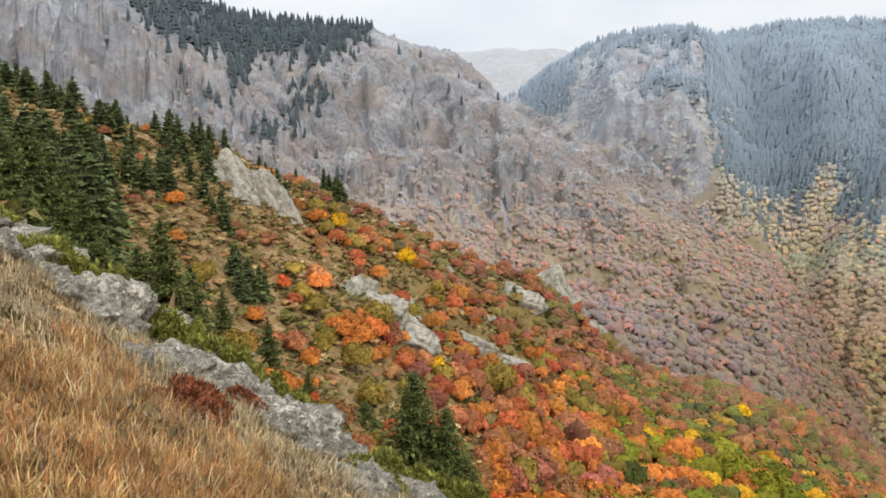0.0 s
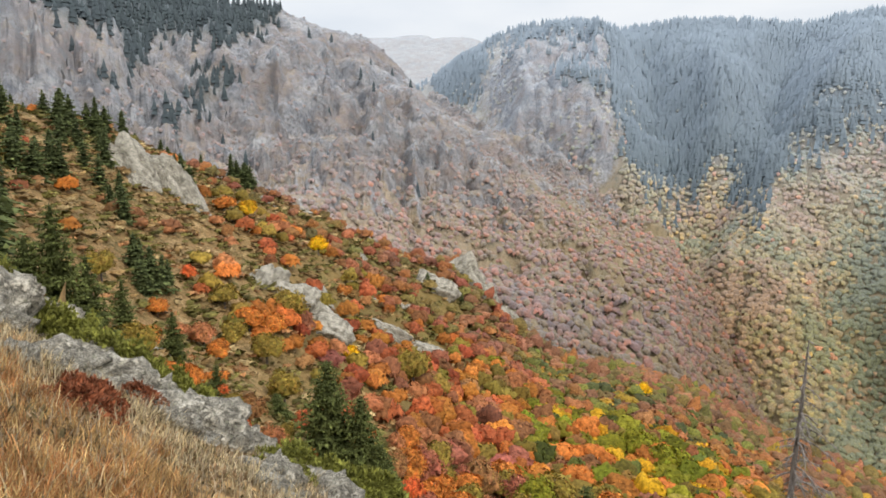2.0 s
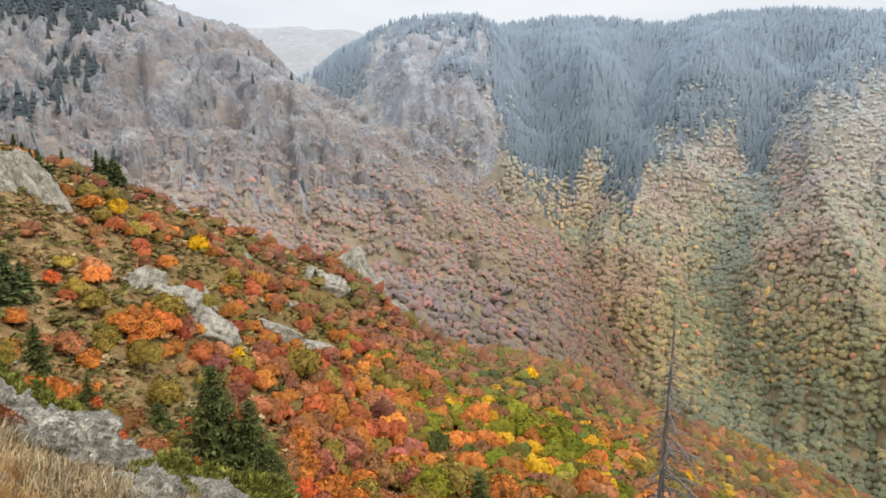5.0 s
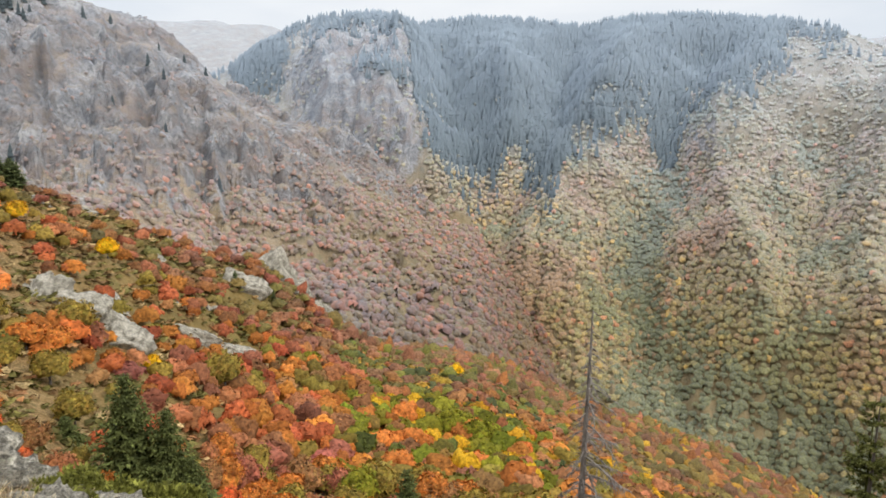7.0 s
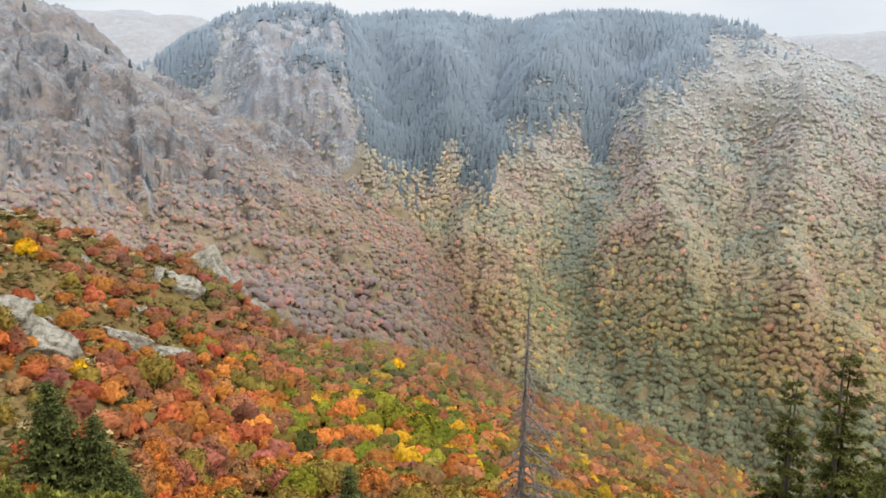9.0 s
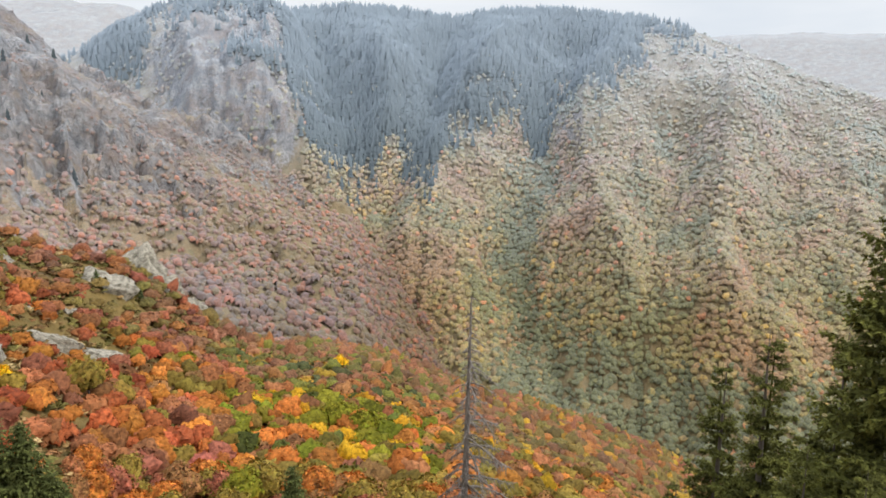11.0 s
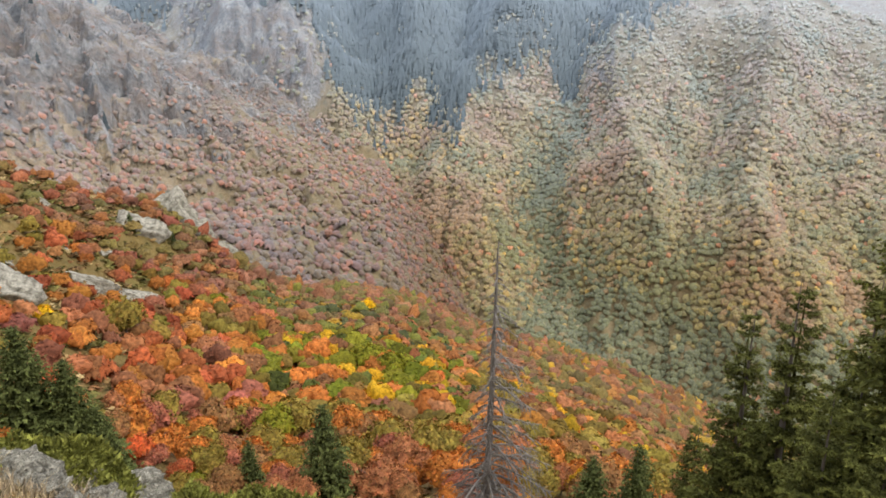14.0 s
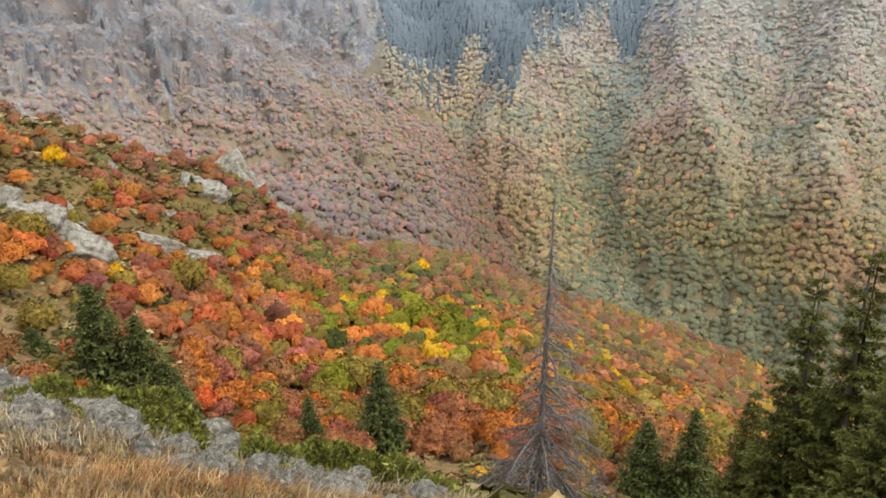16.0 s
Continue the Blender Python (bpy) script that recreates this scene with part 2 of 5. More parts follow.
_cx, _cy = squeeze(*plan(CTRL[:, 0], CTRL[:, 1]).T)
_K = _kernel((_cx[:, None] - _cx) ** 2 + (_cy[:, None] - _cy) ** 2) + 1e-4 * np.eye(len(_cx))
_P = np.stack([np.ones_like(_cx), _cx, _cy], 1)
_A = np.block([[_K, _P], [_P.T, np.zeros((3, 3))]])
_W = np.linalg.solve(_A, np.concatenate([CTRL[:, 2], np.zeros(3)]))


def hillside(x, y):
    u, v = squeeze(x, y)
    out = _W[-3] + _W[-2] * u + _W[-1] * v
    for i in range(len(_cx)):
        out = out + _W[i] * _kernel((u - _cx[i]) ** 2 + (v - _cy[i]) ** 2)
    return out


def brow(b):
    """How far off our hillside rolls over into the side valley."""
    return np.interp(b, [-180, -75, -57, -40, -33, -27, -15, -10, -6, 2, 11, 30, 45, 60, 100, 180],
                     [900, 330, 225, 200, 220, 245, 285, 277, 310, 340, 370, 400, 400, 380, 500, 900])


# crest lines: bearing, distance, height
CRAG = [(-80, 600, 200), (-56.5, 560, 172), (-50.3, 570, 154), (-44.3, 600, 134), (-40.1, 620, 122), (-34.3, 650, 126), (-30.2, 660, 126), (-26.4, 670, 112), (-23.1, 670, 106),
        (-20.7, 660, 82), (-19.3, 650, 56), (-15.5, 630, 23), (-12.2, 610, 6), (-9.8, 590, -15), (-8.6, 570, -39), (-5.2, 560, -56), (-0.3, 540, -87), (4, 520, -115), (5, 510, -145)]
RANGE = [(-24, 1260, 40), (-19, 1250, 88), (-16.9, 1250, 108), (-13.4, 1220, 171), (-10.3, 1200, 206), (-5, 1180, 206), (-2.3, 1180, 186), (2.4, 1180, 199), (6.1, 1180, 196), (11.3, 1170, 179),
         (15.4, 1150, 188), (19.9, 1130, 184), (25.4, 1100, 166), (29.5, 1080, 150), (33, 1060, 118), (38.5, 1040, 74), (45, 1020, 26), (52, 1000, -12), (62, 980, -60)]
FELL = [(-60, 2900, 300), (-30, 2700, 380), (-22.6, 2600, 402), (-18.4, 2600, 416), (-13.3, 2500, 380), (-6, 2500, 300)]
SKYLINE = [(20, 3700, 420), (33, 3600, 455), (38, 3600, 446), (44, 3600, 416), (60, 3500, 380), (90, 3400, 350), (130, 3400, 300), (180, 3400, 330), (-130, 3400, 380), (-80, 3300, 420), (-50, 3500, 400)]
# beds of the gullies and backs of the spurs on the far mountain: bearing, distance
GULLY = [(21, 1000), (20.2, 917), (18.7, 817), (19.3, 772), (17.2, 714), (16.2, 674), (18.0, 622), (21.0, 578), (30.7, 515)]
RAVINE = [(4.8, 600), (4.8, 640), (2.3, 680), (-1.7, 725), (-5.6, 760), (-8.9, 810), (-12.1, 900), (-16, 1050)]
SIDE_GULLIES = [[(30.4, 830), (30.1, 752), (29.7, 681), (29.4, 632), (30.6, 570)], [(-0.2, 1050), (0.3, 968), (2.2, 868), (3.7, 792), (4.7, 720)],
                [(10.4, 1080), (9.8, 1001), (9.4, 882), (9.0, 803), (7.0, 747)], [(38, 900), (37, 780), (36.5, 640)]]
SPURS = [[(15.8, 1060), (15.1, 983), (12.4, 898), (10.0, 815), (8.6, 751), (7.5, 689), (5.8, 634)], [(25.5, 1060), (24.6, 1004), (22.5, 914), (22.2, 804), (23.4, 710), (25.4, 647), (27.5, 586)],
         [(5.0, 1080), (5.1, 1001), (6.1, 883), (5.7, 803)], [(34, 1000), (34, 850), (33.5, 720), (34, 600)], [(-7.2, 1120), (-7.7, 1051), (-10.1, 966), (-9.3, 873)], [(-2.9, 1080), (-3.3, 980), (-4.4, 880), (-3, 800)]]
GORGE = [(-50, 540), (-44, 545), (-39, 520), (-36, 470), (-34, 400)]


def along(line, x, y):
    """Distance to a broken line, the line's height there, and which side (+ towards us)."""
    pts = np.array(line, float)
    xy = plan(pts[:, 0], pts[:, 1])
    best, zc = np.full(x.shape, 1e9), np.zeros(x.shape)
    for i in range(len(xy) - 1):
        a, d = xy[i], xy[i + 1] - xy[i]
        t = np.clip(((x - a[0]) * d[0] + (y - a[1]) * d[1]) / (d @ d), 0, 1)
        dist = np.hypot(x - a[0] - t * d[0], y - a[1] - t * d[1])
        near = dist < best
        best = np.where(near, dist, best)
        if pts.shape[1] > 2:
            zc = np.where(near, pts[i, 2] + t * (pts[i + 1, 2] - pts[i, 2]), zc)
    return best, zc


def ridge(line, fall, x, y):
    """The highest of the slopes that fall away from each stretch of a crest line, and the distance to it."""
    pts = np.array(line, float)
    xy = plan(pts[:, 0], pts[:, 1])
    top, best = np.full(x.shape, -1e9), np.full(x.shape, 1e9)
    for i in range(len(xy) - 1):
        a, d = xy[i], xy[i + 1] - xy[i]
        t = np.clip(((x - a[0]) * d[0] + (y - a[1]) * d[1]) / (d @ d), 0, 1)
        dist = np.hypot(x - a[0] - t * d[0], y - a[1] - t * d[1])
        top = np.maximum(top, pts[i, 2] + t * (pts[i + 1, 2] - pts[i, 2]) - fall(dist))
        best = np.minimum(best, dist)
    return best, top


def beds(z, period, wobble):
    """What steps a slope into cliffs and ledges, to be added to its height."""
    u = z / period + wobble
    f = u - np.floor(u)
    k = np.clip((f - 0.2) / 0.6, 0, 1)
    return period * (k * k * (3 - 2 * k) - f)


def fir_line(b):
    """Rise above which the spruce forest stands on the far mountain."""
    return np.interp(b, [-20, -17.5, -16.5, -13.6, -12.4, -3.0, -2.3, -1, 0, 2, 3.7, 4.7, 5.4, 6.4, 7.2, 9.4, 10.6, 12.5, 14, 15.5, 17, 18.4, 19.2, 20.3, 22.5, 25, 27, 33, 45],
                     [9, 5.0, 3.2, 4.2, 9.2, 9.2, 3.0, -1, -3, -4, -4.6, -4.0, -1, -1.4, -5, -5, -1.0, 0.9, 1.4, 2.4, 1.0, -2.2, -1.5, 3.2, 3.8, 4.6, 7.6, 8.6, 9])


def firs(b, e, x, y):
    """How far spruces take over on the far mountain, 0 to 1."""
    w = 1 / (1 + np.exp(-(e - fir_line(b) + 1.5 * fbm(x / 45, y / 45, 3)) * 1.6))
    band = np.exp(-((b + 4.6) / 2.4) ** 4 - ((e - 5.4 + 0.35 * (b + 4.6)) / 0.8) ** 2) + np.exp(-((b + 9.0) / 1.2) ** 2 - ((e + 2.6) / 1.2) ** 2) + np.exp(-((b + 6.4) / 0.9) ** 2 - ((e + 2.0) / 1.0) ** 2)
    return np.maximum(w, np.clip(band, 0, 1) * 0.8)


def crag_firs(b, e):
    """The same on the crag: the saddle under the skyline, and the head of the gorge."""
    line = np.interp(b, [-49, -47.6, -45.7, -41.8, -41.2, -40.3, -39.6, -35.3, -34.2, -31.6, -30, -28], [13, 10.6, 9.2, 8.4, 5.8, 5.8, 8.0, 8.4, 7.8, 9.2, 10.2, 14])
    top = 1 / (1 + np.exp(-(e - line) * 3))
    gorge = sum(k * np.exp(-((b - bb) / w) ** 2 - ((e - ee) / h) ** 2) for bb, ee, w, h, k in ((-36.0, 4.0, 0.9, 1.6, 0.7), (-34.6, 5.0, 0.8, 1.5, 0.6), (-42.4, 4.6, 0.9, 0.8, 0.7), (-38.2, 1.2, 1.2, 1.6, 0.35)))
    return np.clip(top + gorge, 0, 1)


def haze_at(z):
    """Strength of the haze-imitating sheen: full near the tops, weak by the stream."""
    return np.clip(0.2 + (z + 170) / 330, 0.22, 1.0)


def land(x, y):
    """Height, rockiness and how wooded the ground is."""
    x, y = np.asarray(x, float), np.asarray(y, float)
    r, b = np.hypot(x, y), bearing_of(x, y)
    s = hillside(x, y)
    over = (r - brow(b)) / 14
    s = s - 0.8 * 14 * np.where(over > 20, over, np.log1p(np.exp(np.minimum(over, 20))))
    far = np.clip((r - 20) / 60, 0, 1)
    s = s + far * (2.2 * fbm(x / 34, y / 34, 4)) + 0.12 * fbm(x / 1.6, y / 1.6, 3) * np.clip(1.3 - r / 40, 0, 1)
    d, body = ridge(CRAG, lambda q: 0.5 * q + 55 * (1 - np.exp(-q / 60)), x, y)
    rough = np.clip(d / 60, 0, 1) * np.clip(1.3 - d / 420, 0.2, 1)
    # ribs and chimneys that run down the crag, cut by level ledges
    arc = b * 11.0 + 9 * fbm(x / 70, y / 70, 2) + 0.12 * r
    bare = np.clip((np.degrees(np.arctan2(body, r)) + 8) / 5, 0.1, 1)
    ribs = (5 + 8 * bare) * ridged(arc / 46, r / 210, 3) + 3 * bare * ridged(arc / 15 + 7, r / 60, 4) + 7 * bare * ridged(x / 28, y / 28, 4)
    crag = body + rough * (ribs + 14 * fbm(x / 85, y / 85, 4)) + 2.0 * fbm(x / 9, y / 9, 3)
    crag = crag + 0.45 * np.clip(d / 40, 0, 1) * np.clip(1.4 - d / 260, 0, 1) * beds(crag, 34, 1.1 * fbm(x / 60 + 4, y / 60, 3))
    crag = crag - 9 * np.clip(b - 2.5, 0, 40)
    dg, _ = along(GORGE, x, y)
    crag = crag - 38 * np.exp(-(dg / 38) ** 2)
    d2, body2 = ridge(RANGE, lambda q: 0.68 * q, x, y)
    rough2 = np.clip(d2 / 190, 0, 1)
    arc2 = b * 20.0 + 14 * fbm(x / 120, y / 120, 2)
    folds = 9 * ridged(arc2 / 150 + 3, r / 560, 2) + 5 * ridged(arc2 / 48, r / 240, 3) + 9 * fbm(x / 75, y / 75, 4)
    g1, _ = along(GULLY, x, y)
    g2, _ = along(RAVINE, x, y)
    folds = folds - 44 * np.exp(-(g1 / 52) ** 2) - 34 * np.exp(-(g2 / 50) ** 2)
    for line in SIDE_GULLIES:
        q, _ = along(line, x, y)
        folds = folds - 30 * np.exp(-(q / 40) ** 2)
    for line in SPURS:
        q, _ = along(line, x, y)
        folds = folds + 46 * np.exp(-q / 55)
    cliff2 = np.exp(-((b + 7.2) / 5.2) ** 4)
    folds = folds + cliff2 * (11 * ridged(arc2 / 46 + 2, r / 180, 4) + 4 * ridged(arc2 / 15, r / 60, 2))
    rng_z = body2 + rough2 * folds + 2 * fbm(x / 14, y / 14, 3)
    rng_z = rng_z + 0.45 * cliff2 * rough2 * np.clip(1.5 - d2 / 300, 0, 1) * beds(rng_z, 44, 1.0 * fbm(x / 80, y / 80, 3))
    _, z3 = ridge(FELL, lambda q: 0.4 * q, x, y)
    _, z4 = ridge(SKYLINE, lambda q: 0.45 * q, x, y)
    fell = np.maximum(z3, z4) + 12 * fbm(x / 260, y / 260, 4)
    zs = np.stack([s, crag, rng_z, fell])
    which = zs.argmax(0)
    z = np.maximum(zs.max(0), -330)
    e = np.degrees(np.arctan2(z, r))
    rock_crag = 0.04 + 0.62 * np.clip((e + 9) / 8, 0, 1) + 0.22 * fbm(x / 45, y / 45, 3)
    heads = np.exp(-((b - 21) / 2.2) ** 2 - ((e - 0.5) / 2.2) ** 2) + 0.8 * np.exp(-((b - 14) / 1.6) ** 2 - ((e + 2) / 1.6) ** 2)
    rock_rng = 0.1 + 0.66 * cliff2 * np.clip((e + 4.5) / 4, 0, 1) + 0.4 * heads + 0.12 * fbm(x / 60, y / 60, 3)
    rock = np.choose(which, [0.0 * r, rock_crag, rock_rng, 0.5 + 0 * r])
    wood = np.choose(which, [np.clip((b + 36) / 14, 0, 1) * np.clip((r - 40) / 40, 0, 1), np.clip((b + 30) / 30, 0.1, 0.8), 0.9 + 0 * r, 0.85 + 0 * r])
    return z, np.clip(rock, 0, 1), np.clip(wood, 0, 1), which


def height(x, y):
    return land(x, y)[0]


def raw_mesh(name, verts, faces, mat, smooth=False, colour=None, floats=(), normals=None):
    """A mesh from arrays: verts (n, 3), faces (m, 3 or 4)."""
    me = bpy.data.meshes.new(name)
    k = faces.shape[1]
    me.vertices.add(len(verts))
    me.vertices.foreach_set("co", np.asarray(verts, np.float32).ravel())
    me.loops.add(faces.size)
    me.loops.foreach_set("vertex_index", faces.astype(np.int32).ravel())
    me.polygons.add(len(faces))
    me.polygons.foreach_set("loop_start", np.arange(0, faces.size, k, dtype=np.int32))
    if smooth:
        me.polygons.foreach_set("use_smooth", np.ones(len(faces), bool))
    if colour is not None:
        a = me.attributes.new("leaf", "FLOAT_COLOR", "POINT")
        c = np.ones((len(verts), 4), np.float32)
        c[:, :3] = colour
        a.data.foreach_set("color", c.ravel())
    for key, val in floats:
        a = me.attributes.new(key, "FLOAT", "POINT")
        a.data.foreach_set("value", np.asarray(val, np.float32).ravel())
    me.update(calc_edges=True)
    if normals is not None:
        me.polygons.foreach_set("use_smooth", np.ones(len(faces), bool))
        me.normals_split_custom_set_from_vertices(normals)
    me.materials.append(mat)
    return me


def build_ground():
    az = np.concatenate([np.arange(-62, 50, 0.21), np.arange(50, 298, 2.0)])
    rr = np.concatenate([np.geomspace(0.03, 20, 90), np.geomspace(20, 450, 150)[1:], np.linspace(450, 720, 110)[1:], np.linspace(720, 1300, 130)[1:], np.geomspace(1300, 4700, 40)[1:]])
    A, Rr = np.meshgrid(az, rr)
    x, y = Rr * np.sin(np.radians(A)), Rr * np.cos(np.radians(A))
    z, rock, wood, which = land(x, y)
    n, m = A.shape
    V = np.stack([x, y, z], -1).reshape(-1, 3)
    i, j = np.meshgrid(np.arange(n - 1), np.arange(m), indexing="ij")
    j2 = (j + 1) % m
    F = np.stack([i * m + j, i * m + j2, (i + 1) * m + j2, (i + 1) * m + j], -1).reshape(-1, 4)
    # bare rock where the slope is steep, soil and scrub on the ledges
    steep = np.hypot(np.gradient(z, axis=0) / np.gradient(Rr, axis=0), np.gradient(z, axis=1) / (Rr * np.radians(np.gradient(A, axis=1))))
    rock = np.clip(rock + np.where((which == 1) | (which == 2), 0.35 * np.clip(steep - 0.95, -0.8, 1.0) * (rock > 0.2), 0), 0, 1)
    rise = np.degrees(np.arctan2(z, Rr))
    fir = np.where(which == 2, firs(A, rise, x, y), np.where(which == 1, crag_firs(A, rise), 0))
    # sheen standing in for haze: none on our hillside, some on everything beyond
    haze_amount = np.choose(which, [0.0 * z, 0.36 * haze_at(z), 0.56 * haze_at(z), 0.5 + 0 * z])
    me = raw_mesh("ground", V, F, M_GROUND, True, floats=(("rock", rock * (1 - fir)), ("wood", wood), ("fir", fir), ("haze_amount", haze_amount)))
    ob = new("ground", me)
    return tagged(ob, "autumn mountainside of heath, wooded slopes and grey cliffs", "ground", kind="structure")


build_ground()

# ---- builders for rocks and plants ----
def part(name, me, parent, label=""):
    """Links a mesh as one part under a thing."""
    ob = new(name, me)
    ob.parent = parent
    return tagged(ob, label) if label else ob


def tube(points, radii, sides=7):
    P, rad = np.array(points, float), np.array(radii, float)
    T = np.gradient(P, axis=0)
    T /= np.linalg.norm(T, axis=1, keepdims=True) + 1e-9
    ref = np.where(np.abs(T[:, 2:3]) > 0.9, np.array([[1.0, 0, 0]]), np.array([[0, 0, 1.0]]))
    U = np.cross(T, ref)
    U /= np.linalg.norm(U, axis=1, keepdims=True) + 1e-9
    W = np.cross(T, U)
    a = np.linspace(0, 2 * np.pi, sides, endpoint=False)
    V = P[:, None] + rad[:, None, None] * (np.cos(a)[None, :, None] * U[:, None] + np.sin(a)[None, :, None] * W[:, None])
    n = len(P)
    i, j = np.meshgrid(np.arange(n - 1), np.arange(sides), indexing="ij")
    j2 = (j + 1) % sides
    F = np.stack([i * sides + j, i * sides + j2, (i + 1) * sides + j2, (i + 1) * sides + j], -1).reshape(-1, 4)
    return V.reshape(-1, 3), F


def join(pieces):
    Vs, Fs, k = [], [], 0
    for V, F in pieces:
        Vs.append(V)
        Fs.append(F + k)
        k += len(V)
    return np.concatenate(Vs), np.concatenate(Fs)


def unit(v):
    return v / (np.linalg.norm(v, axis=-1, keepdims=True) + 1e-9)


def clumps(g, pos, nrm, size):
    """Ragged three-cornered leaf clumps at pos, facing roughly along nrm."""
    n = len(pos)
    nrm = unit(nrm + 0.5 * g.normal(size=(n, 3)))
    t = unit(np.cross(nrm, g.normal(size=(n, 3))))
    s = np.cross(nrm, t)
    k = size * g.uniform(0.55, 1.2, (n, 3, 1))
    out = np.stack([t, -0.5 * t + 0.87 * s, -0.5 * t - 0.87 * s], 1) * k * 0.8 + 0.2 * size * nrm[:, None] * g.normal(size=(n, 3, 1))
    V = (pos[:, None] + out).reshape(-1, 3)
    return V, np.arange(3 * n).reshape(-1, 3)


def ico(sub):
    bm = bmesh.new()
    bmesh.ops.create_icosphere(bm, subdivisions=sub, radius=1)
    V = np.array([v.co[:] for v in bm.verts])
    F = np.array([[v.index for v in f.verts] for f in bm.faces])
    bm.free()
    return V, F


def lobed_crown(g, sub, lobes, fringe, size, z0=0.1, h=1.8, core=0.82, rough=0.07):
    """A crown of overlapping rounded lobes with a ragged fringe of leaf clumps; half width about 1. Triangles."""
    D, F = ico(max(sub, 1))
    c = unit(g.normal(size=(lobes, 3))) * g.uniform(0.36, 0.72, (lobes, 1))
    c[:, 2] = np.abs(c[:, 2]) * 1.1 - 0.2
    rad = g.uniform(0.26, 0.46, lobes)
    c = np.concatenate([c, [[0, 0, 0]]])
    rad = np.concatenate([rad, [0.56]])

    def reach(d):
        k = d @ c.T
        disc = np.maximum(rad ** 2 - (c ** 2).sum(1) + k ** 2, 0)
        return np.where(rad ** 2 - (c ** 2).sum(1) + k ** 2 > 0, k + np.sqrt(disc), 0).max(1)

    fit = np.array([1.0, 1.0, h * 0.55])
    base = np.array([0, 0, z0 + h * 0.42])
    V = D * (reach(D) * core * (1 + rough * g.normal(size=len(D))))[:, None] * fit + base
    V[:, 2] = np.maximum(V[:, 2], z0)
    d = unit(g.normal(size=(fringe, 3)))
    d[:, 2] = np.where(d[:, 2] < -0.3, -d[:, 2], d[:, 2])
    p = d * (reach(d) * g.uniform(0.74, 1.1, fringe))[:, None] * fit + base
    V2, F2 = clumps(g, p, d, size)
    if sub == 0:
        return V2, F2
    return join([(V, F), (V2, F2)])


def skirts(g, h, rb, tiers, seg=9, power=0.75):
    """Overlapping ragged skirts of boughs round a spruce's stem. Triangles."""
    pieces = []
    for w in range(tiers):
        t = w / tiers
        rad = rb * ((1 - t) ** power + 0.03)
        top = min(h * (t + 1.9 / tiers), h)
        a = np.linspace(0, 6.283, 2 * seg, endpoint=False) + g.uniform(0, 1)
        out = np.arange(2 * seg) % 2 == 0
        rr = rad * np.where(out, g.uniform(0.6, 1.2, 2 * seg), g.uniform(0.35, 0.6, 2 * seg))
        zz = h * t + np.where(out, -0.18, 0.12) * rad + g.uniform(-0.06, 0.06, 2 * seg) * rad
        V = np.concatenate([np.stack([np.cos(a) * rr, np.sin(a) * rr, zz], -1), [[0, 0, top]]])
        F = np.array([[i, (i + 1) % (2 * seg), 2 * seg] for i in range(2 * seg)])
        pieces.append((V, F))
    return join(pieces)


def wood_frame(g, h, rx, girth):
    """A short bent trunk and the limbs that carry the crown."""
    bend = g.normal(size=2) * 0.15 * rx
    zs = np.linspace(-0.6, h * 0.8, 6)
    k = (zs / h).clip(0)
    pieces = [tube(np.stack([bend[0] * k ** 2, bend[1] * k ** 2, zs], 1), girth * (1.15 - k), 7)]
    for _ in range(5):
        z = g.uniform(0.12, 0.55) * h
        a, L = g.uniform(0, 2 * np.pi), rx * g.uniform(0.5, 0.85)
        s = np.linspace(0, 1, 4)
        pts = np.stack([np.cos(a) * L * s, np.sin(a) * L * s, z + h * 0.33 * s ** 0.8], 1)
        pieces.append(tube(pts, girth * 0.45 * (1.1 - s), 5))
    return join(pieces)


HUES = {"scarlet": (0.74, 0.17, 0.055), "gold": (0.98, 0.62, 0.02), "red": (0.58, 0.165, 0.07), "orange": (0.64, 0.24, 0.055), "rust": (0.49, 0.21, 0.1), "fawn": (0.38, 0.2, 0.085), "yellow": (0.72, 0.43, 0.025),
        "lime": (0.28, 0.285, 0.03), "olive": (0.33, 0.25, 0.055), "green": (0.13, 0.16, 0.035), "pink": (0.46, 0.17, 0.11), "mauve": (0.3, 0.17, 0.15), "pine": (0.05, 0.066, 0.062)}
HUE_WORD = {"scarlet": "vivid scarlet", "gold": "golden yellow", "red": "crimson", "orange": "bright orange", "rust": "rusty red-brown", "fawn": "pale orange-brown", "yellow": "golden yellow", "lime": "yellow-green",
            "olive": "dull olive", "green": "still green", "pink": "dusky red"}
DROP = 0.35


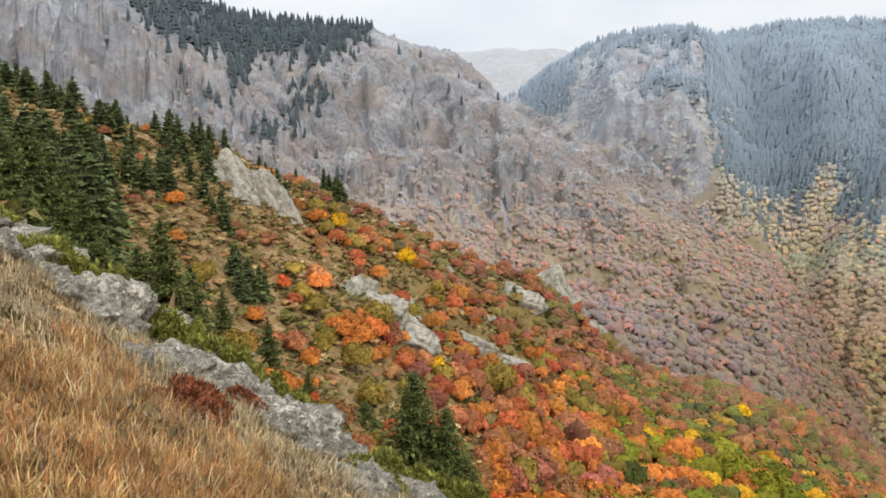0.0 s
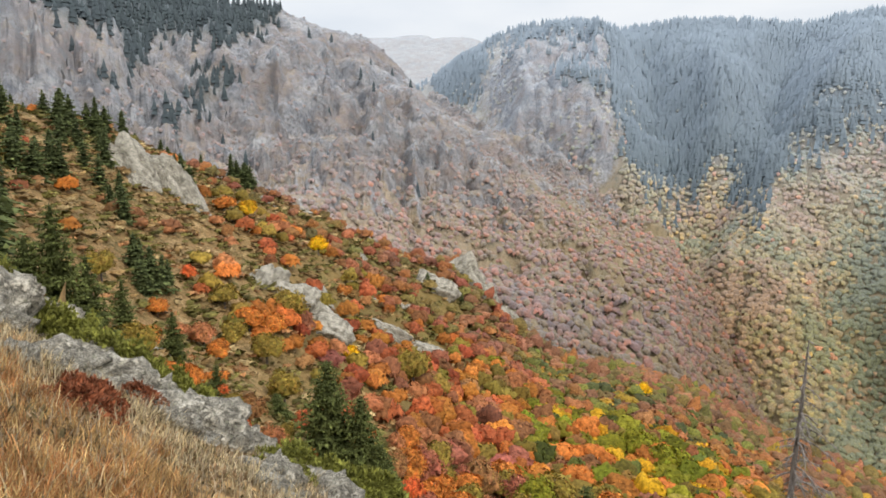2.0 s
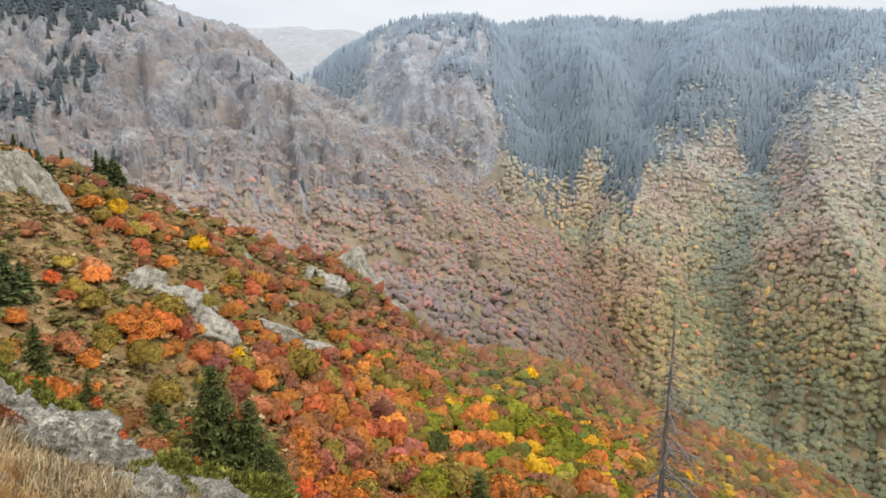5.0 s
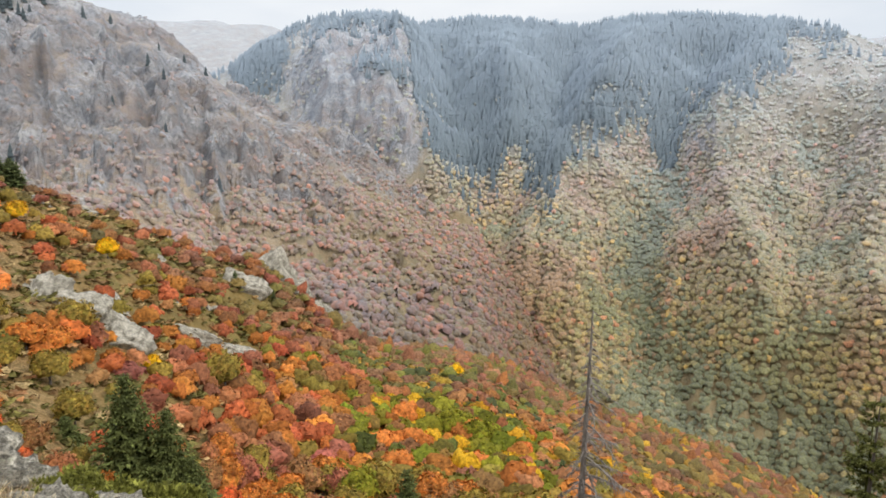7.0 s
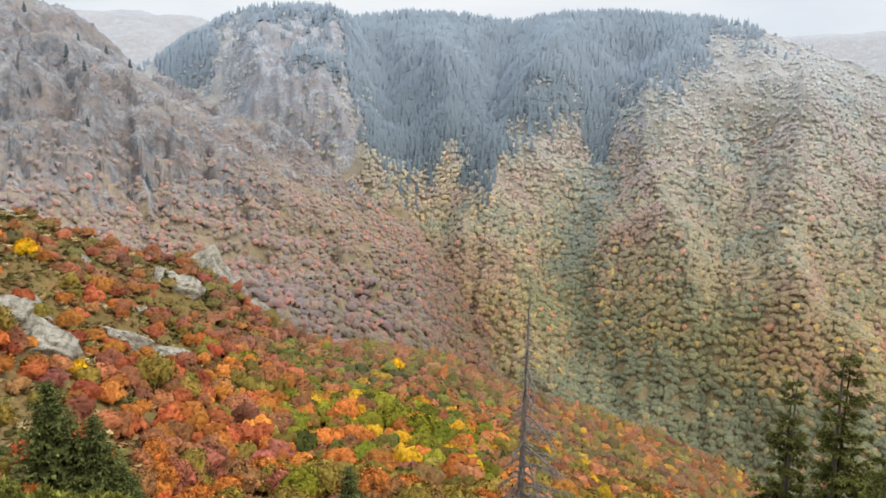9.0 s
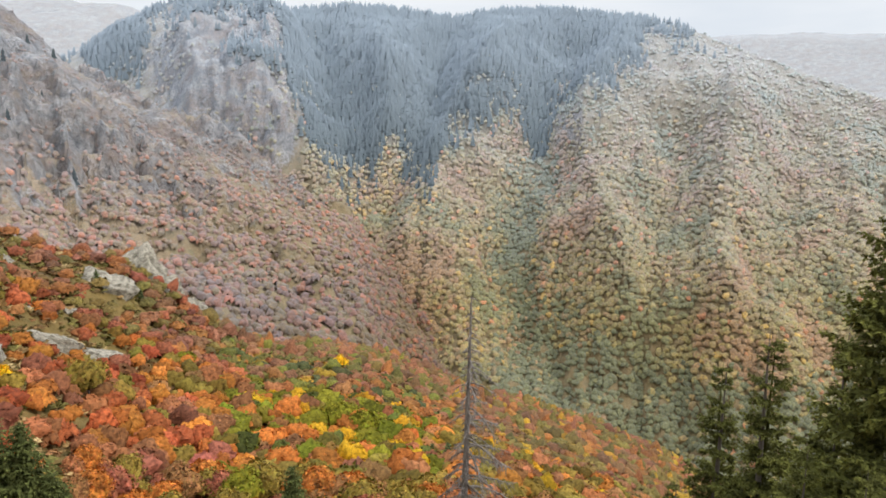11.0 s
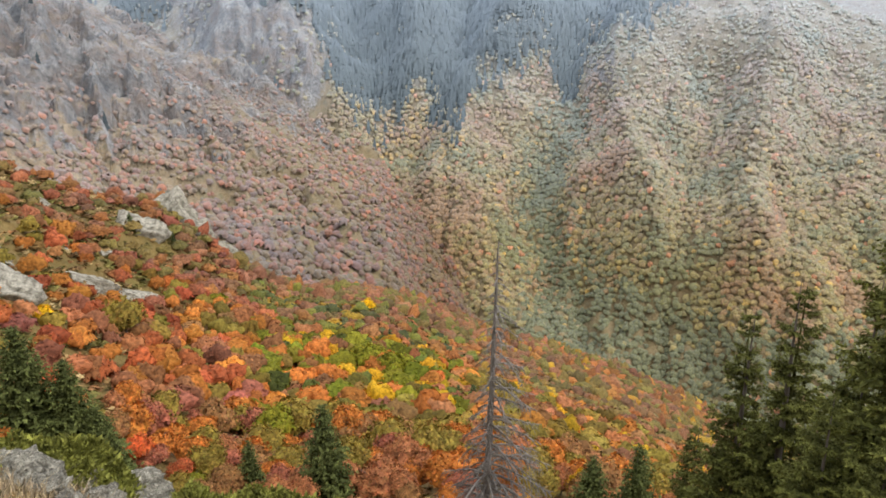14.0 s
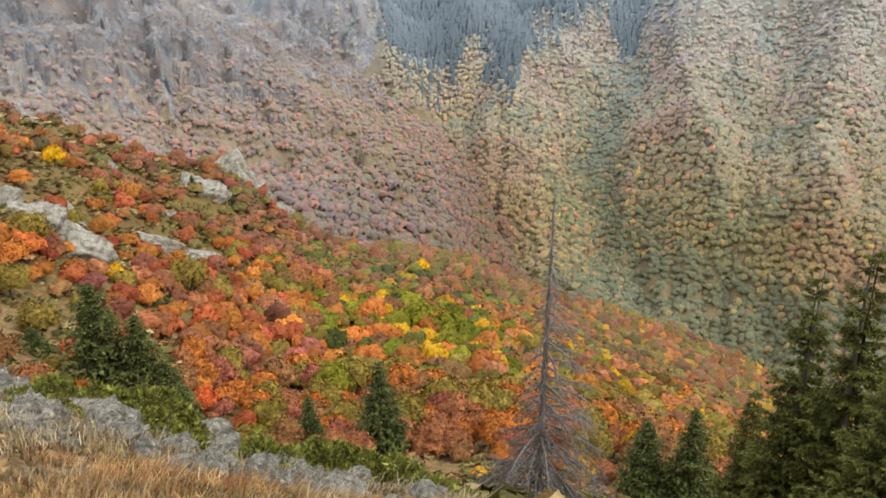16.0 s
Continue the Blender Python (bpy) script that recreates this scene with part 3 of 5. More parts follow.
def conifer_foliage(g, h, rb, whorls, per, twigs, fine=1, bare=0.08, sag=1.0, twig=1.0):
    """Whorls of drooping boughs, each a spray of twigs; rb: reach of the lowest boughs."""
    zs, th, Ls, drp = [], [], [], []
    for w in range(whorls):
        t = bare + (1 - bare) * (w + g.uniform(-0.3, 0.3)) / whorls
        t = min(max(t, bare), 0.99)
        n = max(3, int(round(per * (1 - 0.45 * t))))
        a0 = g.uniform(0, 6.28)
        for k in range(n):
            zs.append(t * h + g.uniform(-0.2, 0.2) * h / whorls)
            th.append(a0 + 6.28 * k / n + g.uniform(-0.3, 0.3))
            Ls.append(rb * ((1 - t) ** 0.72 * g.uniform(0.5, 1.15) + 0.05))
            drp.append(g.uniform(0.2, 0.5) * (1 - 0.7 * t))
    zs, th, Ls, drp = map(np.array, (zs, th, Ls, drp))
    nb = len(zs)
    s = np.linspace(0.12, 1.0, twigs)[None, :].repeat(nb, 0) + g.uniform(-0.03, 0.03, (nb, twigs))
    s = s.clip(0.05, 1)
    rad = np.stack([np.cos(th), np.sin(th), 0 * th], -1)[:, None]
    lat = np.stack([-np.sin(th), np.cos(th), 0 * th], -1)[:, None]
    L = Ls[:, None]
    z = zs[:, None] + L * (0.18 * s - sag * drp[:, None] * 1.25 * s ** 1.7 + (1 - sag) * 0.25 * s ** 3)
    base = rad * (L * s)[..., None]
    base[..., 2] += z
    side = np.where(np.arange(twigs) % 2 == 0, 1.0, -1.0)[None, :] * g.uniform(0.6, 1.2, (nb, twigs))
    tl = L * (0.2 + 0.42 * (1 - s)) * g.uniform(0.7, 1.2, (nb, twigs)) + 0.03 * rb
    way = unit(rad * g.uniform(0.5, 1.0, (nb, twigs, 1)) + lat * side[..., None] + np.array([0, 0, -1.0]) * g.uniform(0.1, 0.6, (nb, twigs, 1)))
    base, way, tl, tipward = base.reshape(-1, 3), way.reshape(-1, 3), tl.reshape(-1), s.reshape(-1)
    if fine > 1:
        n = len(base)
        u = g.uniform(0.0, 0.9, (n, fine))
        b2 = base[:, None] + way[:, None] * (tl[:, None] * u)[..., None]
        w2 = unit(way[:, None] + 0.75 * g.normal(size=(n, fine, 3)) + np.array([0, 0, -0.25]))
        tipward = (tipward[:, None] * 0.7 + 0.3 * u).reshape(-1)
        base, way, tl = b2.reshape(-1, 3), w2.reshape(-1, 3), (twig * tl[:, None] * g.uniform(0.35, 0.6, (n, fine))).reshape(-1)
    n = len(base)
    sw = unit(np.cross(way, g.normal(size=(n, 3)) * 0.5 + np.array([0, 0, 1.0])))
    wd = tl[:, None] * (0.42 if fine == 1 else 0.36)
    root = base + way * tl[:, None] * 0.1
    V = np.stack([root - sw * wd, base + way * tl[:, None] * 1.15, root + sw * wd], 1).reshape(-1, 3)
    return V, np.arange(3 * n).reshape(-1, 3), tipward.repeat(3)


def make_conifer(g, h, rb, whorls, per, twigs, fine=1, bare=0.08, body=0.8, tiers=14, sag=1.0, label="dark green spruce on the heathy slope", tint=(0.036, 0.05, 0.02), group="", twig=1.0):
    tree = new("spruce_tree")
    s = np.linspace(0, 1, 7)
    lean = g.normal(size=2) * 0.012 * h
    V, F = tube(np.stack([lean[0] * s, lean[1] * s, s * h * 0.99 - 0.5 * (s == 0)], 1), 0.017 * h * (1.03 - s), 8)
    part("trunk", raw_mesh("trunk", V, F, M_BARK, True), tree)
    V, F, tipward = conifer_foliage(g, h, rb, whorls, per, twigs, fine, bare, sag, twig)
    SV, SF = skirts(g, h * 0.985, rb * body, tiers)
    tipward = np.concatenate([tipward, np.full(len(SV), 0.25)])
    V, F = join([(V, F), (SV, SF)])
    # needles darker by the stem, lighter and yellower towards the bough tips
    col = np.array(tint)[None] * (0.6 + 0.75 * tipward[:, None]) * np.array([1.0, 1.0, 1.0]) + tipward[:, None] ** 3 * np.array([0.02, 0.018, 0.0])
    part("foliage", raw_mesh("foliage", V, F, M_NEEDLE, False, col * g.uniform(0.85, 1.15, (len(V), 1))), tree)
    return tagged(tree, label, "spruce", group)


def stand(proto, bearing, dist, scale=1.0, turn=0.0, sink=0.0):
    x, y = plan(bearing, dist)
    z = float(height(x, y)) - sink
    return Matrix.LocRotScale((x, y, z), Euler((0, 0, turn)), (scale, scale, scale))


def boulder_mesh(name, seed, sub, cuts, mat, shape=(1, 0.75, 0.6), rough=0.08):
    bm = bmesh.new()
    bmesh.ops.create_icosphere(bm, subdivisions=sub, radius=1)
    V = np.array([v.co[:] for v in bm.verts])
    F = np.array([[v.index for v in f.verts] for f in bm.faces])
    bm.free()
    g = np.random.default_rng(seed)
    for _ in range(cuts):
        d = unit(g.normal(size=3))
        lim = g.uniform(0.5, 0.86)
        k = V @ d
        V = V - np.maximum(k - lim, 0)[:, None] * d * 0.93
    q = seed * 3.7
    n1 = fbm(V[:, 0] * 1.7 + q + V[:, 2], V[:, 1] * 1.7 + V[:, 2] * 1.3, 4)
    n2 = ridged(V[:, 0] * 3.1 + V[:, 2] * 2 + q, V[:, 1] * 3.1 - V[:, 2] * 2.4, 5, 0.65)
    # weathered beds: some stand proud, some are eaten back
    bed = unit(np.array([0.25, 0.2, 1.0]) + 0.35 * g.normal(size=3))
    layer = np.floor((V @ bed + 0.12 * n1) * 3.4 + 8).astype(int)
    n1 = n1 + np.array(g.uniform(-0.55, 0.35, 20))[layer.clip(0, 19)]
    V = V * (1 + rough * 1.6 * n1 + rough * 1.1 * n2)[:, None] * np.array(shape)
    return raw_mesh(name, V, F, mat, False)


# ---- the foreground knoll ----
G = np.random.default_rng(21)
BOULDERS = [boulder_mesh("boulder", 3 + k, 4, 22, M_ROCK, (1, G.uniform(0.6, 0.85), G.uniform(0.5, 0.75)), 0.13) for k in range(6)]
# bearing, distance, half length, turn
ROCKS = [(-57.5, 14.5, 0.8, 20), (-58.5, 13.2, 0.7, 50), (-56, 14.2, 0.7, 110), (-55, 13.6, 0.65, 70), (-53, 13.2, 0.85, -20), (-54, 12.6, 0.5, 40), (-52.2, 12.9, 0.6, 95), (-51.5, 12.0, 0.7, 10), (-50.0, 12.4, 0.9, 35), (-48.2, 11.6, 0.55, 0),
         (-46.6, 10.9, 0.85, -30), (-45.0, 10.3, 0.6, 50), (-43.7, 10.5, 0.75, 15), (-42.3, 10.0, 0.5, 80), (-41.6, 9.8, 0.62, -40), (-39.9, 9.4, 0.6, 25), (-38.6, 8.9, 0.42, 60),
         (-35.4, 10.6, 0.75, 100), (-33.8, 10.0, 0.5, 10), (-32.4, 9.2, 0.5, 40), (-30.6, 8.6, 0.4, -10), (-33, 7.6, 0.4, 15), (-27.8, 8.0, 0.38, 30), (-29.8, 7.3, 0.3, 70),
         (-36.5, 7.9, 0.32, 0), (-47.5, 8.2, 0.2, 20), (-51, 7.3, 0.22, 60), (-24.5, 7.4, 0.36, 15), (-20.4, 7.7, 0.5, -35), (-18.6, 7.0, 0.4, 10), (-16.0, 7.2, 0.34, 50),
         (-22.5, 6.5, 0.26, 20), (-12.5, 6.7, 0.3, 0), (-26.0, 6.3, 0.3, 80), (-2.0, 6.9, 0.3, 40), (-56, 11.3, 0.5, 5)]
def knoll_edge(b):
    return np.interp(b, [-62, -58, -50, -40, -27, -14, 1, 25], [18, 16.5, 12.4, 10.3, 8.7, 7.2, 6.7, 7])


for b in np.linspace(-60, 3, 24):
    ROCKS.append((b + G.uniform(-1, 1), float(knoll_edge(b)) * G.uniform(0.7, 0.93), G.uniform(0.15, 0.55) * (1.25 if b < -38 else 0.6), G.uniform(0, 180)))
for b in np.linspace(-34, -8, 16):
    ROCKS.append((b + G.uniform(-1, 1), G.uniform(4.9, 6.4), G.uniform(0.12, 0.34), G.uniform(0, 180)))
# the broken ledge between the grass and the drop
for b in np.linspace(-61, -27, 42):
    near_edge = float(np.interp(b, [-62, -51, -45, -39, -27], [7.6, 8.0, 6.8, 5.8, 5.9]))
    ROCKS.append((b + G.uniform(-0.6, 0.6), near_edge + (float(knoll_edge(b)) * 0.96 - near_edge) * G.uniform(0, 1) ** 0.8, (0.25 + 0.5 * G.uniform(0, 1) ** 2) * (1.2 if b < -42 else 0.85), G.uniform(-30, 60)))
for k, (b, d, half, turn) in enumerate(ROCKS):
    x, y = plan(b, d)
    ob = new("boulder", BOULDERS[k % 6])
    ob.matrix_world = Matrix.LocRotScale((x, y, float(height(x, y)) - (0.32 if b < -41 else 0.22 if b < -27 else 0.05) * half), Euler((G.uniform(-0.3, 0.3), G.uniform(-0.3, 0.3), radians(turn))), (half * (1.1 if b < -36 else 0.88),) * 3)
    tagged(ob, "lichen-spotted grey boulder bedded in dry grass", "boulder", "boulders on the knoll")


def grass_patch(name, label, g, n, b0, b1, d0, d1, tall, hues, clump=0.5, wide=0.006, back=1.0):
    """Bent dry blades in tufts between two bearings and two distances."""
    nt = n // 14
    bb, dd = g.uniform(b0, b1, nt), np.sqrt(g.uniform(d0 ** 2, d1 ** 2, nt))
    c = plan(bb, dd)
    keep = fbm(c[:, 0] / 0.9, c[:, 1] / 0.9, 3) > -clump
    c = c[keep]
    pos = (c[:, None] + g.normal(size=(len(c), 14, 2)) * 0.09).reshape(-1, 2)
    edge = np.interp(bearing_of(pos[:, 0], pos[:, 1]), [-62, -58, -50, -40, -27, -14, 1, 25], [16, 14.5, 11.2, 9.4, 7.9, 6.5, 6.0, 6.3])
    inner = np.interp(bearing_of(pos[:, 0], pos[:, 1]), [-62, -58, -51, -49.5, -45, -41, -39, -34, -27, -14, 1, 25], [5.8, 6.0, 7.3, 6.1, 5.5, 5.4, 4.7, 4.7, 5.0, 5.2, 5, 5])
    edge = edge * (1 - back) + inner * back * (1 + 0.16 * fbm(pos[:, 0] / 0.7 + 3, pos[:, 1] / 0.7, 3))
    pos = pos[np.hypot(pos[:, 0], pos[:, 1]) < edge]
    n = len(pos)
    z = height(pos[:, 0], pos[:, 1])
    tuft = np.repeat(g.uniform(0.5, 1.25, len(pos) // 7 + 1), 7)[:n]
    h = tall * tuft * g.uniform(0.45, 1.1, n)
    a = g.uniform(0, 6.28, n)
    out = np.stack([np.cos(a), np.sin(a), 0 * a], -1) * (h * g.uniform(0.1, 0.6, n))[:, None] + np.array([0.25, -0.1, 0]) * h[:, None]
    sidev = np.stack([-np.sin(a), np.cos(a), 0 * a], -1) * wide
    p0 = np.stack([pos[:, 0], pos[:, 1], z - 0.03], -1)
    up = np.array([0, 0, 1.0])
    p1 = p0 + out * 0.3 + up * (h * 0.6)[:, None]
    p2 = p0 + out + up * (h * 0.95)[:, None]
    V = np.stack([p0 - sidev, p0 + sidev, p1 + sidev, p1 - sidev, p2 + sidev * 0.35, p2 - sidev * 0.35], 1).reshape(-1, 3)
    i = np.arange(n) * 6
    F = np.concatenate([np.stack([i, i + 1, i + 2, i + 3], -1), np.stack([i + 3, i + 2, i + 4, i + 5], -1)])
    hue = np.array(hues)[(fbm(pos[:, 0] / 0.8 + 5, pos[:, 1] / 0.8, 2) * 1.6 + g.normal(size=n) * 0.5 + len(hues) / 2).clip(0, len(hues) - 1).astype(int)]
    col = (hue * g.uniform(0.7, 1.25, (n, 1))).repeat(6, 0)
    ob = new(name, raw_mesh(name, V, F, M_LEAF, False, col))
    return tagged(ob, label, "grass", kind="stuff")


STRAW = [(0.36, 0.24, 0.12), (0.58, 0.4, 0.17), (0.68, 0.49, 0.22), (0.48, 0.24, 0.1), (0.56, 0.36, 0.15), (0.42, 0.28, 0.14), (0.74, 0.56, 0.3)]
grass_patch("dry_grass", "tufts of straw-coloured autumn grass on the knoll", G, 230000, -62, -20, 2.6, 13, 0.2, STRAW, 0.03, 0.003)
grass_patch("pale_grass", "bleached grass between stones on the knoll", G, 90000, -60, 8, 3.4, 14, 0.2, [(0.5, 0.42, 0.28), (0.6, 0.48, 0.28), (0.42, 0.33, 0.22)], 0.1, 0.004, 0.0)
grass_patch("short_grass", "short trampled straw-brown grass near the path", G, 60000, -62, 6, 2.0, 5.6, 0.13, STRAW[:1] + STRAW[3:6], 0.7, 0.003)
grass_patch("heath_moss", "grey-brown heath and moss on the knoll", G, 70000, -62, 8, 2.4, 15, 0.1, [(0.24, 0.17, 0.1), (0.3, 0.2, 0.11), (0.2, 0.16, 0.08), (0.33, 0.25, 0.16)], 1.2, 0.012, 0.0)


def red_heather(b, d, rx, ry, n, hue, tall, name, label, category):
    """A low mat of short upright sprigs."""
    g = np.random.default_rng(int(abs(b) * 100 + d * 10))
    c = plan(b, d)
    u = g.normal(size=(n, 2)) * 0.5
    q = np.hypot(u[:, 0], u[:, 1])
    u = u[q < 1.15]
    n = len(u)
    t = radians(-b)
    p = np.stack([u[:, 0] * rx, u[:, 1] * ry], -1)
    p = np.stack([p[:, 0] * math.cos(t) - p[:, 1] * math.sin(t), p[:, 0] * math.sin(t) + p[:, 1] * math.cos(t)], -1) + c
    lift = 1.5 * tall * np.clip(1 - (np.hypot(u[:, 0], u[:, 1]) / 1.15) ** 2, 0, 1) * (0.75 + 0.5 * fbm(p[:, 0] * 2.2, p[:, 1] * 2.2, 3))
    z = height(p[:, 0], p[:, 1]) + lift * g.uniform(0.3, 1, n) ** 0.5
    pos = np.stack([p[:, 0], p[:, 1], z], -1) - np.array([*c, float(height(*c))])
    way = unit(g.normal(size=(n, 3)) * 0.7 + np.array([0.2, -0.2, 0.8]))
    sw = unit(np.cross(way, g.normal(size=(n, 3))))
    L = g.uniform(0.04, 0.1, n)[:, None] * (0.7 + tall)
    V = np.stack([pos, pos + way * L * 0.5 + sw * L * 0.2, pos + way * L, pos + way * L * 0.5 - sw * L * 0.2], 1).reshape(-1, 3)
    col = (np.array(hue)[None] * g.uniform(0.55, 1.5, (n, 1))).repeat(4, 0)
    ob = new(name, raw_mesh(name, V, np.arange(4 * n).reshape(-1, 4), M_LEAF, False, col))
    ob.location = (*c, float(height(*c)))
    return tagged(ob, label, category, kind="stuff" if category == "heather" else "")


JUN = (0.225, 0.225, 0.05)
for b, k, rx, ry, n, tall in [(-57.5, 0.95, 0.8, 0.5, 2400, 0.4), (-54.4, 0.86, 0.8, 0.5, 3000, 0.45), (-50, 0.98, 0.8, 0.5, 2600, 0.5), (-48, 1.0, 0.8, 0.5, 2600, 0.5), (-46, 1.01, 0.8, 0.5, 2800, 0.55), (-44, 1.02, 0.8, 0.5, 3000, 0.6),
                              (-42, 1.03, 0.8, 0.5, 3000, 0.6), (-40, 1.04, 0.8, 0.5, 3000, 0.6), (-38, 1.05, 0.7, 0.45, 2400, 0.5), (-30, 0.93, 0.5, 0.35, 1400, 0.3), (-25.4, 0.92, 0.45, 0.35, 2200, 0.4), (-23, 0.95, 0.5, 0.35, 2600, 0.45),
                              (-20.8, 0.99, 0.5, 0.35, 2600, 0.45), (-31.5, 0.78, 0.3, 0.2, 700, 0.12), (-13, 1.0, 0.6, 0.35, 2400, 0.38), (-10, 1.02, 0.6, 0.35, 2600, 0.42), (-7, 1.03, 0.6, 0.35, 2600, 0.42), (-4, 1.04, 0.6, 0.35, 2400, 0.38), (-1, 1.03, 0.5, 0.3, 1800, 0.3), (2, 1.02, 0.5, 0.3, 1400, 0.25)]:
    red_heather(b, float(knoll_edge(b)) * (k - 0.03), rx * 1.1, ry, int(n * 1.9), JUN, tall * (1.15 if b < -30 else 0.85), "juniper_mat", "low olive-green juniper mat creeping over rocks", "juniper")
for b, d in [(-47.0, 6.2), (-46.0, 6.8), (-42.0, 8.0)]:
    red_heather(b, d, 0.3, 0.24, 900, (0.27, 0.095, 0.045), 0.17, "heather_clump", "dark red-brown heather clump among dry grass", "heather")

# ---- the bare dead spruce ----
def dead_spruce(b, d, top):
    g = np.random.default_rng(5)
    x, y = plan(b, d)
    z0 = float(height(x, y))
    h = d * math.tan(radians(top)) - z0
    tree = new("dead_spruce")
    tree.location = (x, y, z0)
    s = np.linspace(0, 1, 26)
    wob = 0.03 * np.stack([fbm(s * 9, s * 0 + 2.2, 2), fbm(s * 9, s * 0 + 7.7, 2)], -1)
    P = np.stack([0.35 * s + wob[:, 0], 0.1 * s + wob[:, 1], s * h - 0.4 * (s == 0)], -1)
    V, F = tube(P, 0.2 * (1.02 - s) ** 0.8 + 0.012, 9)
    part("trunk", raw_mesh("trunk", V, F, M_DEAD, True), tree)
    for k in range(180):
        t = 0.995 - 0.93 * (k / 179) ** 0.8
        z = t * h
        c = np.array([np.interp(t, s, P[:, 0]), np.interp(t, s, P[:, 1]), z])
        a = k * 2.399 + g.uniform(-0.4, 0.4)
        L = (0.25 + 4.9 * (1 - t) ** 0.85) * g.uniform(0.55, 1.1)
        if t > 0.45 and g.random() < 0.35:
            L *= 0.3
        if math.cos(a) < 0.1 and t > 0.28:
            L *= 0.45
        droop = g.uniform(0.4, 0.95)
        q = np.linspace(0, 1, 7)
        ax = np.array([math.cos(a), math.sin(a), 0])
        lat = np.array([-math.sin(a), math.cos(a), 0])
        swing = g.uniform(-0.3, 0.3)
        pts = c + ax * (L * (q - 0.18 * q ** 2))[:, None] + lat * (swing * L * q ** 2)[:, None] + np.array([0, 0, 1.0]) * (L * (0.08 * q - droop * q ** 1.6 + 0.22 * droop * q ** 4))[:, None]
        pieces = [tube(pts, (0.024 + 0.011 * L) * (1.08 - q), 5)]
        for m in range(int(7 + 10 * L)):
            u = g.uniform(0.2, 1)
            p = np.array([np.interp(u, q, pts[:, i]) for i in range(3)])
            w = unit(ax * g.uniform(0.1, 0.8) + lat * g.choice([-1, 1]) * g.uniform(0.3, 1) + np.array([0, 0, g.uniform(-0.9, 0.05)]))
            tl = L * g.uniform(0.1, 0.34) * (1.2 - 0.6 * u)
            v = np.linspace(0, 1, 4)
            tw = p + w * (tl * v)[:, None] + np.array([0, 0, -1.0]) * (0.3 * tl * v ** 2)[:, None] + g.normal(size=(4, 3)) * 0.012 * v[:, None]
            pieces.append(tube(tw, 0.018 * (1.15 - v), 3))
        V, F = join(pieces)
        part("branch", raw_mesh("branch", V, F, M_DEAD, True), tree)
    tagged(tree, "bare grey dead spruce with drooping broken branches", "dead tree")


dead_spruce(12.5, 26, -14.6)

# ---- spruces standing close by and out on the slope: bearing, distance, rise of the tip, reach of the boughs ----
CLOSE = [(47.2, 18.5, 1.5, 3.0), (38.4, 23.5, -15.0, 2.2), (34.7, 24.5, -17.6, 2.0), (43.4, 21, -14.5, 2.2), (31.5, 27, -27.5, 1.7), (41.5, 17, -23.5, 1.9), (46, 15.5, -24, 1.8)]
for k, (b, d, e, rb) in enumerate(CLOSE):
    x, y = plan(b, d)
    z0 = float(height(x, y))
    h = d * math.tan(radians(e)) - z0
    t = make_conifer(np.random.default_rng(40 + k), h, rb, int(8 + h * 1.0), 8, 18, 22, 0.04, 0.07, int(6 + h), 0.35, "tall spruce with ragged drooping boughs on the bank", (0.115, 0.118, 0.03), "spruces on the bank", 0.5)
    t.location = (x, y, z0)
LONE = [(-26.9, 62, -18.0, 3.6), (-24.0, 60, -21.2, 3.2), (-22.2, 58, -25.2, 2.8), (-3.3, 52, -27.8, 2.6), (-10.2, 55, -30.0, 1.6), (22.8, 48, -31.6, 2.2), (26.9, 48, -30.1, 2.0),
        (-47.5, 45, -4.2, 2.3), (-49.3, 44, -6.5, 2.0), (-45.4, 47, -8.2, 1.9), (-50.6, 42, -8.2, 1.8), (-43.0, 62, -10.2, 1.5), (-31.3, 75, -20.6, 1.7), (-36.2, 66, -17.8, 1.2),
        (-39.4, 72, -13.3, 1.6), (-55.9, 58, 3.0, 2.2), (-57.4, 55, 2.0, 2.2), (-54.6, 60, 1.0, 2.1), (-53.6, 63, 0.4, 2.0), (-52.6, 56, -2.2, 2.0), (-56.6, 48, -2.0, 2.0), (-55.0, 50, -4.0, 2.0), (-59, 52, 2.6, 2.2), (-60.5, 56, 3.5, 2.2), (-52, 49, -5.6, 1.8)]
for k, (b, d, e, rb) in enumerate(LONE):
    x, y = plan(b, d)
    z0 = float(height(x, y))
    h = max(d * math.tan(radians(e)) - z0, 2.0)
    rb = max(rb * 1.1, 0.26 * h)
    t = make_conifer(np.random.default_rng(80 + k), h, rb, int(10 + h * 1.5), 9, 10, 4, 0.0, 0.42, int(8 + h), 0.7, "dense dark green spruce among autumn shrubs", (0.095, 0.11, 0.034), "spruces on the near slope")
    t.location = (x, y, z0)

